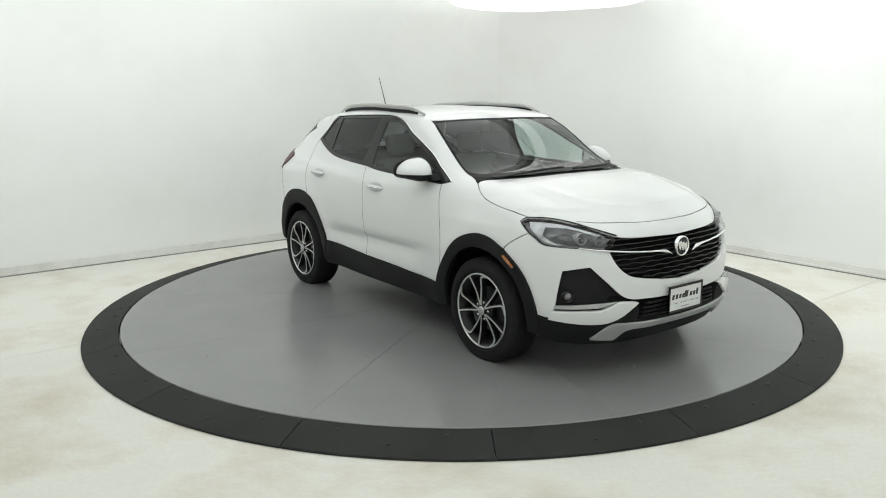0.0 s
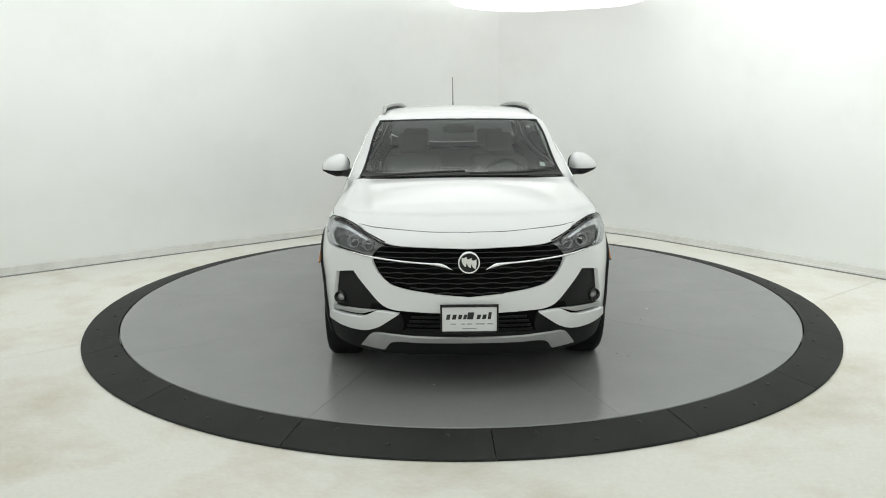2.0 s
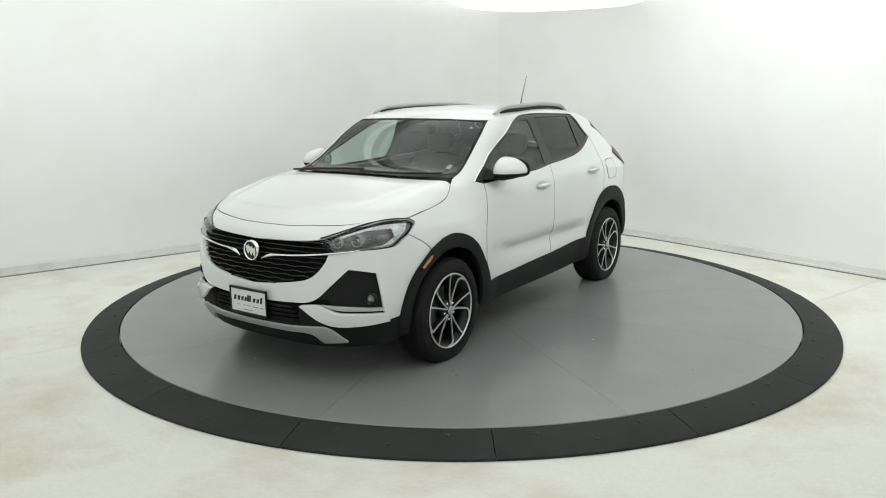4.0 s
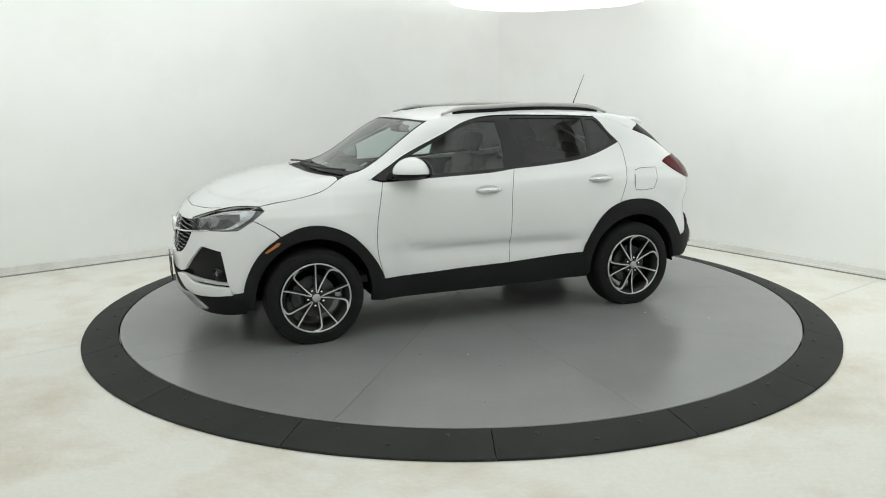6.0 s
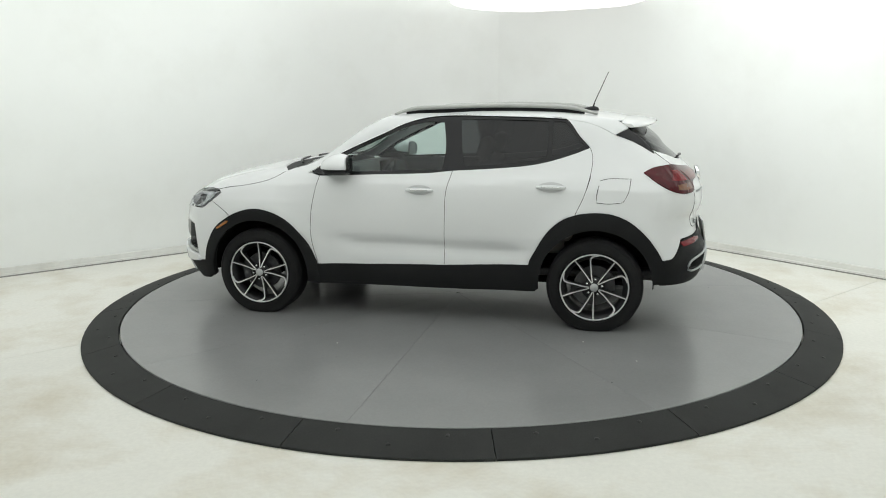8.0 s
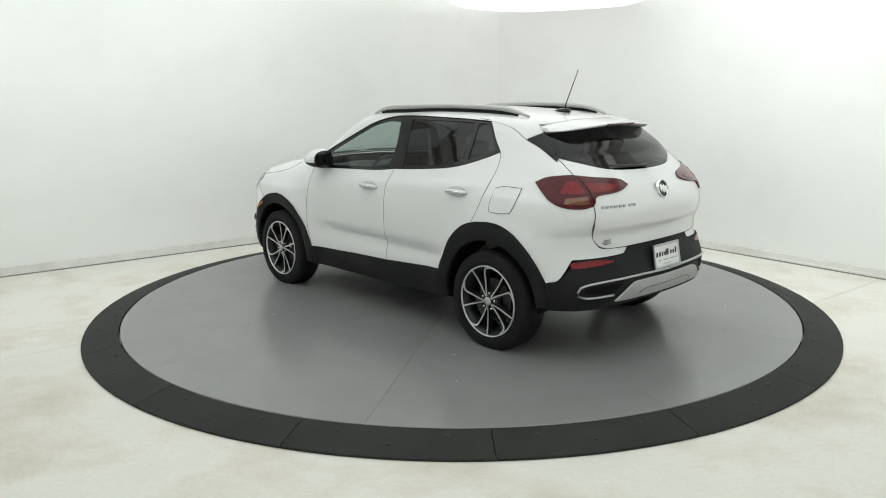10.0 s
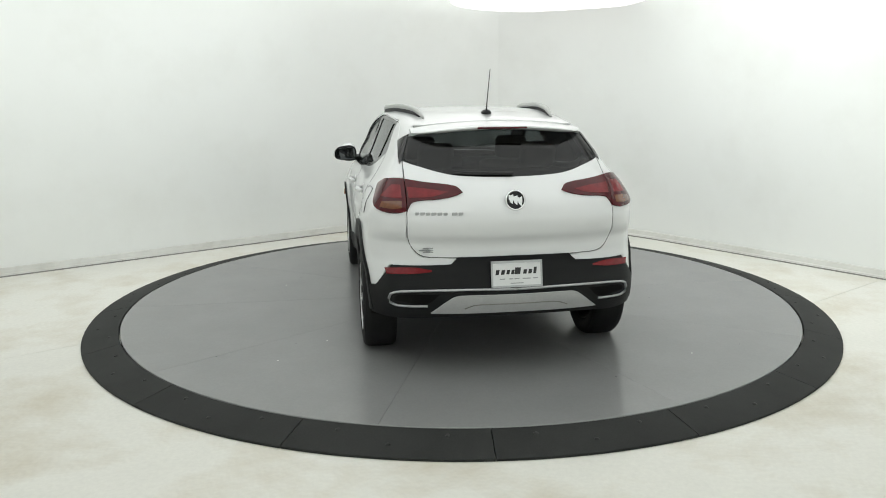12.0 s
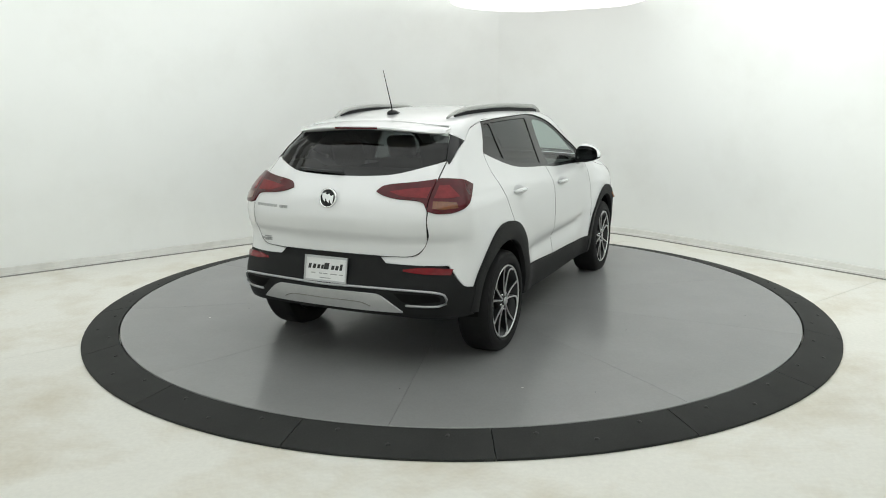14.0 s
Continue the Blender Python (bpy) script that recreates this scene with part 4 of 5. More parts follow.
# headlamps
skin("headlamp_housing", "nose", HEADLAMP, LAMP_BACK, car, off=-0.05, thick=0.004, label="grey headlamp housing")
lens = skin("headlamp", "nose", HEADLAMP, LENS_CLEAR, car, off=0.003, thick=0.008, label="clear headlamp lens")
skin("headlamp_brow", "nose", "S 1.61 0.946; S 1.635 0.967; S 1.69 0.972; F 0.708 0.966; F 0.64 0.944; F 0.56 0.912; F 0.468 0.878; F 0.476 0.874; F 0.563 0.909; F 0.643 0.942; F 0.709 0.9642; S 1.69 0.9702; S 1.637 0.965", GLOSS_BLACK, car, off=0.004, thick=0.006)
skin("running_light", "nose", "S 1.665 0.950; S 1.73 0.952; F 0.715 0.945; F 0.64 0.920; F 0.57 0.892; F 0.575 0.882; F 0.645 0.907; F 0.70 0.925; S 1.765 0.928; S 1.77 0.885; F 0.785 0.842; F 0.74 0.829; S 1.82 0.833; S 1.755 0.868; S 1.69 0.915", LAMP_REFLECTOR, car, off=-0.008, thick=0.01, label="bright running light bar")
skin("lamp_bezel", "nose", "F 0.735 0.905; F 0.64 0.885; F 0.56 0.865; F 0.53 0.838; F 0.56 0.824; F 0.70 0.828; S 1.83 0.84; S 1.80 0.87", LAMP_BEZEL, car, off=-0.032, thick=0.004, label="ribbed grey lamp bezel")
for s in (1, -1):
    for y, z, r in ((0.655, 0.862, 0.030), (0.565, 0.852, 0.026)):
        p = spot("front", y, z)
        m = pose(p[0] - 0.048, y * s, z, 0, 0, 12 * s)
        bm = bmesh.new()
        lathe(bm, [(0.012, -0.03), (r * 0.8, -0.01), (r, 0.025), (r + 0.006, 0.025), (r + 0.006, -0.03)], 26, "x", m)
        cup = part("lamp_cup", bm, LAMP_BACK, car, smooth=True)
        bm = bmesh.new()
        box(bm, (-0.03, -r * 0.75, -r * 0.55), (0.0, r * 0.75, r * 0.55), 0.008, m)
        part("lamp_reflector", bm, LAMP_REFLECTOR, cup)

# tail
GATE = "R 0.0 0.735; R 0.43 0.733; R 0.565 0.747; R 0.630 0.83; R 0.638 1.0; R 0.634 1.018; R 0.60 1.062; R 0.44 1.08; R 0.36 1.095; R 0.305 1.115; R 0.34 1.146; R 0.537 1.17; R 0.634 1.185; R 0.630 1.285; R 0.579 1.268; R 0.373 1.214; R 0.2 1.200; R 0.0 1.196"
skin("tailgate", "rear", GATE, PAINT, car, inset=0.0, sides="C", label="white tailgate")
skin("rear_window", "rear", "R 0.0 1.200; R 0.2 1.204; R 0.373 1.218; R 0.579 1.272; R 0.624 1.300; R 0.60 1.37; R 0.575 1.43; R 0.3 1.475; R 0.0 1.482", GLASS_REAR, car, off=-0.002, thick=0.004, sides="C", label="dark tinted rear window")
skin("rear_side_fin", "tail", "S -1.41 1.398; S -1.50 1.440; R 0.575 1.440; R 0.602 1.37; R 0.628 1.296; S -1.68 1.268; S -1.53 1.352", GLOSS_BLACK, car, off=0.003, thick=0.008, label="gloss black fin beside the rear window")
TAIL_LAMP = joined(LAMP_EDGE, "R 0.638 1.012; R 0.638 1.04; R 0.638 1.07; R 0.638 1.10; R 0.638 1.13; R 0.638 1.16")
skin("tail_lamp", "tail", TAIL_LAMP, LENS_RED, car, off=0.010, thick=0.03, label="dark red tail lamp")
skin("tail_lamp_inner", "rear", "R 0.632 1.184; R 0.537 1.170; R 0.34 1.146; R 0.305 1.115; R 0.36 1.095; R 0.44 1.08; R 0.60 1.062; R 0.632 1.020", LENS_RED, car, off=0.010, thick=0.03, label="dark red tail lamp on the tailgate")
skin("turn_lens", "tail", "R 0.66 1.065; R 0.72 1.062; S -1.84 1.055; S -1.845 1.024; R 0.72 1.020; R 0.665 1.025", LENS_TURN, car, off=0.0115, thick=0.004)
skin("brake_lens", "tail", "R 0.66 1.15; R 0.72 1.15; S -1.80 1.15; S -1.80 1.085; R 0.74 1.08; R 0.66 1.082", LENS_RED_BRIGHT, car, off=0.0115, thick=0.004)
skin("brake_lens", "rear", "R 0.625 1.14; R 0.50 1.13; R 0.39 1.115; R 0.48 1.09; R 0.62 1.082", LENS_RED_BRIGHT, car, off=0.0115, thick=0.004)
skin("rear_bumper", "tail", "R 0.0 0.735; R 0.345 0.733; R 0.385 0.690; R 0.50 0.684; R 0.74 0.676; S -1.90 0.678; S -1.835 0.545; S -1.76 0.53; S -1.79 0.37; S -1.745 0.357; R 0.62 0.362; R 0.45 0.378; R 0.0 0.384; R 0.0 0.43; R 0.0 0.48; R 0.0 0.54; R 0.0 0.60; R 0.0 0.66; R 0.0 0.70", BLACK_PLASTIC, car, off=0.012, thick=0.04, sides="C", label="black rear bumper")
skin("rear_skid_plate", "rear", "R 0.0 0.515; R 0.30 0.515; R 0.36 0.511; R 0.405 0.490; R 0.51 0.408; R 0.40 0.408; R 0.0 0.410", SKID, car, off=0.026, thick=0.03, sides="C", label="silver rear skid plate")
# raised grey bead draws the shaded recess line of the skid plate
bead("skid_groove", "rear", "R 0.0 0.462; R 0.20 0.462; R 0.26 0.458; R 0.315 0.438", 0.004, JOINT_SHADE, car, off=0.026, squash=0.8)
bead("bumper_chrome", "rear", "R 0.0 0.541; R 0.30 0.545; R 0.55 0.540; R 0.69 0.528; R 0.735 0.512; R 0.746 0.485; R 0.742 0.458; R 0.705 0.444; R 0.53 0.450", 0.0095, SATIN, car, off=0.016, squash=0.8)
skin("bumper_slot", "rear", "R 0.46 0.522; R 0.69 0.510; R 0.718 0.492; R 0.715 0.472; R 0.53 0.466", LINER, car, off=0.013, thick=0.004)
skin("rear_reflector", "tail", "R 0.50 0.655; R 0.60 0.667; R 0.765 0.656; R 0.755 0.622; R 0.60 0.632; R 0.50 0.645", LENS_RED_BRIGHT, car, off=0.016, thick=0.01, label="red bumper reflector")
round_badge(-2.05, 1.071, -1)

# dark inner shell added behind the panels to block light and darken their gaps
skin("side_liner", "side", joined("S 1.75 0.30; S 1.75 0.85; S 1.10 1.00; S 0.80 1.06; S -0.25 1.10; S -0.96 1.17; S -1.23 1.25; S -1.60 1.24; S -1.85 1.15; S -1.85 0.40; S -1.72 0.40", arc(-HX, 0.42, 172, 8, 11), "S -0.85 0.28; S 0.85 0.28", turned(arc(HX, 0.42, 8, 172, 11)), "S 1.72 0.30"), LINER, car, off=-0.035, thick=0.003, grid=0.07)
skin("tail_liner", "tail", "R 0.0 0.40; R 0.0 1.16; R 0.55 1.20; S -1.80 1.17; S -1.80 0.42", LINER, car, off=-0.03, thick=0.003, sides="C", grid=0.07)
skin("nose_liner", "nose", "F 0.0 0.25; F 0.0 0.88; F 0.55 0.90; S 1.72 0.86; S 1.72 0.30", LINER, car, off=-0.07, thick=0.003, sides="C", grid=0.07)
skin("hood_liner", "top", "T 2.0 0.0; T 1.95 0.4; T 1.75 0.62; T 1.0 0.68; T 1.05 0.0", LINER, car, off=-0.03, thick=0.003, sides="C", grid=0.08)
skin("headliner", "top", "T 0.30 0.0; T 0.20 0.5; T -0.5 0.53; T -1.4 0.48; T -1.45 0.0", HEADLINER, car, off=-0.03, thick=0.003, sides="C", grid=0.08)

# dark beads that paint the shade into the gaps between panels
SEAM = 0.0021
for view, spec in (("side", "S 0.80 0.41; S 0.848 0.615; S 0.845 0.80; S 0.82 0.945; S 0.785 1.092"), ("side", "S -0.192 0.44; S -0.20 0.76; S -0.21 0.99; S -0.25 1.142"),
                   ("side", "S -1.145 0.842; S -1.21 0.99; S -1.25 1.15; S -1.255 1.25; S -1.235 1.308"), ("top", joined("F 0.64 0.948; F 0.705 0.967; S 1.70 0.974", "; ".join("T %.3f %.3f" % p for p in hood_rim))),
                   ("top", "T 2.034 0.0; T 2.023 0.2; T 1.988 0.37; T 1.933 0.53; T 1.868 0.628"), ("side", "S 1.53 0.778; S 1.552 0.798; S 1.62 0.843; S 1.69 0.883"),
                   ("rear", "R 0.0 0.733; R 0.43 0.731; R 0.568 0.745; R 0.632 0.83; R 0.640 1.0"), ("rear", "R 0.636 1.19; R 0.632 1.285")):
    bead("panel_seal", view, spec, SEAM if "S 1.53" not in spec else 0.0012, INK, car, off=-0.0008, squash=1.0)
# stickers inside the windscreen
for y, x, w, h in ((0.600, 0.835, 0.035, 0.045), (0.535, 0.47, 0.025, 0.02)):
    skin("windscreen_sticker", "top", "T %.3f %.3f; T %.3f %.3f; T %.3f %.3f; T %.3f %.3f" % (x, y - w, x, y, x + h, y, x + h, y - w), PLATE_WHITE, car, off=-0.009, thick=0.001, sides="L")

# ------------------------------------------------------------------ wheels


def wheel_parts(place):
    """One wheel about the y axis, its face towards +y, set at its place on the car."""
    bm = bmesh.new()
    lathe(bm, [(0.222, -0.19), (0.232, -0.20), (0.232, -0.185), (0.205, -0.15), (0.200, -0.05), (0.222, -0.015), (0.238, 0.0), (0.243, 0.002), (0.245, -0.004), (0.240, -0.012)], 64, "y")
    wheel = smooth_by_angle(part("wheel", bm, RIM_DARK, car, "dark alloy wheel with machined twin spokes"), 40)
    bm = bmesh.new()
    lathe(bm, [(0.233, -0.195), (0.26, -0.208), (0.30, -0.212), (0.328, -0.207), (0.340, -0.19), (0.344, -0.17), (0.344, -0.045), (0.340, -0.02), (0.328, -0.004), (0.30, 0.006), (0.278, 0.009), (0.260, 0.006), (0.247, -0.002), (0.241, -0.01)], 80, "y")
    smooth_by_angle(part("tyre", bm, RUBBER, wheel, "black road tyre"), 30)
    for r, h in ((0.318, 0.0015), (0.262, 0.0095)):
        bm = bmesh.new()
        lathe(bm, [(r - 0.003, h - 0.003), (r - 0.002, h + 0.0012), (r + 0.002, h + 0.0012), (r + 0.003, h - 0.003)], 72, "y")
        part("sidewall_ridge", bm, RUBBER, wheel, smooth=True)
    bm = bmesh.new()
    for k in range(60):
        for y0, y1 in ((-0.165, -0.125), (-0.115, -0.085), (-0.075, -0.045)):
            box(bm, (-0.013, y0, 0.341), (0.013, y1, 0.344), 0, pose(0, 0, 0, 0, 6.0 * k + (3 if y0 > -0.11 else 0), 0))
    part("tread", bm, RUBBER, wheel)
    bm = bmesh.new()
    lathe(bm, [(0.2345, -0.012), (0.235, 0.001), (0.239, 0.005), (0.2455, 0.003), (0.2465, -0.006)], 72, "y")
    part("rim_lip", bm, RIM_FACE, wheel, "machined bright rim lip", smooth=True)
    bm = bmesh.new()
    lathe(bm, [(0.0, 0.0), (0.028, 0.0), (0.031, -0.008), (0.046, -0.020), (0.070, -0.026), (0.075, -0.032), (0.075, -0.055), (0.0, -0.055)], 40, "y")
    smooth_by_angle(part("hub", bm, RIM_DARK, wheel), 40)
    bm = bmesh.new()
    lathe(bm, [(0.0, 0.004), (0.020, 0.0035), (0.028, 0.001), (0.030, -0.004)], 32, "y")
    part("centre_cap", bm, SATIN, wheel, smooth=True)
    for k in range(5):
        a0 = 90 + 72 * k
        bm = bmesh.new()
        m = pose(0, 0, 0, 0, -a0 - 44, 0)
        lathe(bm, [(0.0, 0.004), (0.006, 0.004), (0.009, 0.001), (0.009, -0.012)], 10, "y", m @ pose(0.056, -0.012, 0))
        part("lug_nut", bm, CHROME, wheel, smooth=True)
        for hooked in (False, True):
            # a straight thin spoke, and a broader one that ends in a hook at the rim; bright faces on dark bodies
            face, body = [], []
            line = [(0.036, 17), (0.056, 20), (0.135, 25.0), (0.200, 27.0), (0.217, 29.0), (0.228, 34.0), (0.236, 42.0)] if hooked else [(0.036, 7), (0.056, 2), (0.236, 0)]
            n = 16 if hooked else 8
            for i in range(n + 1):
                t = i / n
                r = 0.036 + 0.200 * t if not hooked else float(np.interp(t, [0, 0.7, 1], [0.036, 0.200, 0.236]))
                bend = float(np.interp(r, [q[0] for q in line], [q[1] for q in line]))
                a = radians(a0 + bend)
                w = (0.0042 + 0.0032 * max(0.0, (t - 0.6) / 0.4)) if hooked else 0.0036 + 0.0006 * t
                c = Vector((r * math.cos(a), -0.006 - 0.008 * math.sin(math.pi * t) + 0.008 * t, r * math.sin(a)))
                lean = 42 * max(0.0, (t - 0.70) / 0.30) if hooked else 0
                b = radians(a0 + bend + lean)
                side = Vector((-math.sin(b), 0, math.cos(b)))
                face.append((c - side * w, c + side * w))
                body.append((c - side * (w + 0.004) - Vector((0, 0.006, 0)), c + side * (w + 0.004) - Vector((0, 0.006, 0))))
            for nm, pairs, mat, deep in (("spoke_face", face, RIM_FACE, 0.008), ("spoke", body, RIM_DARK, 0.035)):
                bm = bmesh.new()
                rows = []
                for l, h in pairs:
                    d = Vector((0, -deep, 0))
                    rows.append([bm.verts.new(v) for v in (l, h, h + d, l + d)])
                for a, b in zip(rows, rows[1:]):
                    for j in range(4):
                        bm.faces.new((a[j], a[(j + 1) % 4], b[(j + 1) % 4], b[j]))
                bm.faces.new(rows[0])
                bm.faces.new(rows[-1][::-1])
                bmesh.ops.recalc_face_normals(bm, faces=bm.faces)
                smooth_by_angle(part(nm, bm, mat, wheel), 40)
    bm = bmesh.new()
    lathe(bm, [(0.06, -0.075), (0.145, -0.075), (0.147, -0.078), (0.147, -0.097), (0.06, -0.097)], 48, "y")
    smooth_by_angle(part("brake_disc", bm, DISC, wheel, "grey steel brake disc"), 30)
    bm = bmesh.new()
    rows = []
    for i in range(9):
        a = radians(-35 + 70 * i / 8)
        rows.append([bm.verts.new((r * math.cos(a), h, r * math.sin(a))) for r, h in ((0.095, -0.115), (0.095, -0.055), (0.155, -0.05), (0.168, -0.06), (0.168, -0.115))])
    for a, b in zip(rows, rows[1:]):
        for j in range(5):
            bm.faces.new((a[j], a[(j + 1) % 5], b[(j + 1) % 5], b[j]))
    bm.faces.new(rows[0])
    bm.faces.new(rows[-1][::-1])
    bmesh.ops.recalc_face_normals(bm, faces=bm.faces)
    bmesh.ops.bevel(bm, geom=list(bm.edges), offset=0.004, segments=1, affect="EDGES")
    part("brake_caliper", bm, DISC, wheel, "cast brake caliper")
    # the loaded tyre is pressed flat where it stands on the deck
    turn_m = place.to_3x3()
    for ob in wheel.children:
        if ob.name.split(".")[0] in ("tyre", "tread", "sidewall_ridge"):
            for v in ob.data.vertices:
                p = turn_m @ v.co
                if p.z < -HUB_Z + 0.001:
                    v.co = turn_m.inverted() @ Vector((p.x, p.y, -HUB_Z + 0.001))
    wheel.matrix_basis = place
    return wheel


for place in (pose(HX, HUB_Y, HUB_Z, 0, 0, 0), pose(-HX, HUB_Y + 0.002, HUB_Z, 0, 36, 0), pose(HX, -HUB_Y, HUB_Z, 0, 30, 180), pose(-HX, -HUB_Y - 0.002, HUB_Z, 0, 5, 180)):
    wheel_parts(place)
for s in (1, -1):
    for hx in (HX, -HX):
        bm = bmesh.new()
        rows = []
        for i in range(25):
            a = radians(-3 + 186 * i / 24)
            rows.append([bm.verts.new((hx + r * math.cos(a), s * y, ARCH_Z + r * math.sin(a))) for r, y in ((0.405, 0.855), (0.415, 0.80), (0.415, 0.56), (0.02, 0.56))])
        for a, b in zip(rows, rows[1:]):
            for j in range(3):
                bm.faces.new((a[j], a[j + 1], b[j + 1], b[j]))
        part("wheel_well", bm, LINER, car, smooth=True)

# underbody
bm = bmesh.new()
box(bm, (-1.62, -0.54, 0.26), (1.80, 0.54, 0.31), 0.02)
box(bm, (-0.86, -0.80, 0.25), (0.86, 0.80, 0.31), 0.02)
part("underbody", bm, LINER, car)
bm = bmesh.new()
tube(bm, [(-1.60, -0.40, 0.31), (-1.4, -0.38, 0.29), (-0.9, -0.2, 0.235), (0.8, -0.15, 0.235)], 0.03, 10)
part("exhaust", bm, DISC, car, "dull steel exhaust pipe", smooth=True)
for hx in (HX, -HX):
    bm = bmesh.new()
    tube(bm, [(hx, -0.74, HUB_Z - 0.05), (hx, 0.0, HUB_Z - 0.07), (hx, 0.74, HUB_Z - 0.05)], 0.035, 10)
    part("axle", bm, LINER, car, smooth=True)

# ------------------------------------------------------------------ fittings on the body


def door_handle(x, z, s):
    p = spot("side", x, z)
    bm = bmesh.new()
    n = 13
    on = onto("side", [(x + 0.100 * (2 * i / (n - 1) - 1), z) for i in range(n)])
    pts = [(q[0], s * (q[1] + 0.006 + 0.026 * math.sin(math.pi * i / (n - 1)) ** 0.6), z + 0.004 * math.sin(math.pi * i / (n - 1))) for i, q in enumerate(on)]
    fat = [0.55 + 0.45 * math.sin(math.pi * i / (n - 1)) ** 0.5 for i in range(n)]
    tube(bm, pts, 0.0175, 10, 1.0, fat)
    h = part("door_handle", bm, PAINT, car, "white door handle with a chrome strip", smooth=True)
    bm = bmesh.new()
    tube(bm, [(a, b + s * 0.0155, c + 0.003) for a, b, c in pts[2:-2]], 0.0045, 8, 1.0)
    part("handle_strip", bm, CHROME, h, smooth=True)
    # grey oval paints the cup's shade behind the handle
    skin("handle_cup", "side", "; ".join("S %.4f %.4f" % (x + 0.094 * math.cos(a), z + 0.036 * math.sin(a)) for a in np.linspace(0, 2 * math.pi, 16, endpoint=False)), CUP, car, off=0.0012, thick=0.002, sides="L" if s > 0 else "R", grid=0.03)


for s in (1, -1):
    door_handle(-0.010, 1.000, s)
    door_handle(-0.975, 1.036, s)


def door_mirror(s):
    """A domed cap, flat below and behind, on a black foot that reaches in to the door."""
    bm = bmesh.new()
    bmesh.ops.create_uvsphere(bm, u_segments=36, v_segments=22, radius=1.0)
    for v in bm.verts:
        x, y, z = v.co
        x = max(x, -0.62)
        z = max(z, -0.10)
        y = y if y > 0 else -abs(y) ** 0.62
        lean = (0.80 + 0.20 * (1 - x) / 1.62) * (1 - 0.22 * y)
        v.co = (0.606 + 0.128 * x - 0.030 * max(0.0, y), s * (0.920 + 0.104 * y), 1.163 + 0.103 * z * lean)
    cap = part("mirror_cap", bm, PAINT, car, "white door mirror cap", smooth=True)
    smooth_by_angle(cap, 50)
    bm = bmesh.new()
    bmesh.ops.create_uvsphere(bm, u_segments=28, v_segments=14, radius=1.0)
    for v in bm.verts:
        x, y, z = v.co
        x = max(x, -0.66)
        rise = 0.020 * max(0.0, y)
        v.co = (0.606 + 0.122 * x - 0.030 * max(0.0, y), s * (0.905 + 0.116 * y), 1.140 + (0.022 if z > 0 else 0.036 - rise) * max(-0.85, min(0.85, z)) / 0.85 + 0.010 * max(0.0, y))
    smooth_by_angle(part("mirror_base", bm, BLACK_PLASTIC, car, "black mirror base", smooth=True), 50)
    bm = bmesh.new()
    rows = []
    for x, y, lo, hi in ((0.72, 0.765, 1.100, 1.150), (0.70, 0.80, 1.104, 1.152), (0.68, 0.86, 1.110, 1.155)):
        rows.append([bm.verts.new((px, s * y, pz)) for px, pz in ((x + 0.06, lo + 0.012), (x + 0.02, hi), (x - 0.10, hi - 0.004), (x - 0.14, lo + 0.012), (x - 0.10, lo), (x + 0.02, lo))])
    for a, b in zip(rows, rows[1:]):
        for j in range(6):
            bm.faces.new((a[j], a[(j + 1) % 6], b[(j + 1) % 6], b[j]))
    bm.faces.new(rows[0])
    bm.faces.new(rows[-1][::-1])
    bmesh.ops.recalc_face_normals(bm, faces=bm.faces)
    smooth_by_angle(part("mirror_arm", bm, BLACK_PLASTIC, car), 40)
    outline = []
    for a in np.linspace(0, 2 * math.pi, 36, endpoint=False):
        cu, cv = (math.copysign(abs(q) ** 0.7, q) for q in (math.cos(a), math.sin(a)))
        outline.append((0.098 * cu, 0.080 * cv if cv > 0 else 0.052 * cv))
    bm = bmesh.new()
    prism(bm, outline, 0.010, lambda u, v, w: (0.5262 - w - 0.030 * max(0.0, u / 0.104), s * (0.918 + u), 1.166 + v * (1 - 1.2 * u)))
    part("mirror_housing", bm, GLOSS_BLACK, car, "gloss black mirror rim")
    bm = bmesh.new()
    prism(bm, [(0.90 * u, 0.88 * v) for u, v in outline], 0.002, lambda u, v, w: (0.5158 - w - 0.030 * max(0.0, u / 0.104), s * (0.918 + u), 1.166 + v * (1 - 1.2 * u)))
    part("mirror_glass", bm, MIRROR, car, "dark reflecting mirror glass")


for s in (1, -1):
    door_mirror(s)


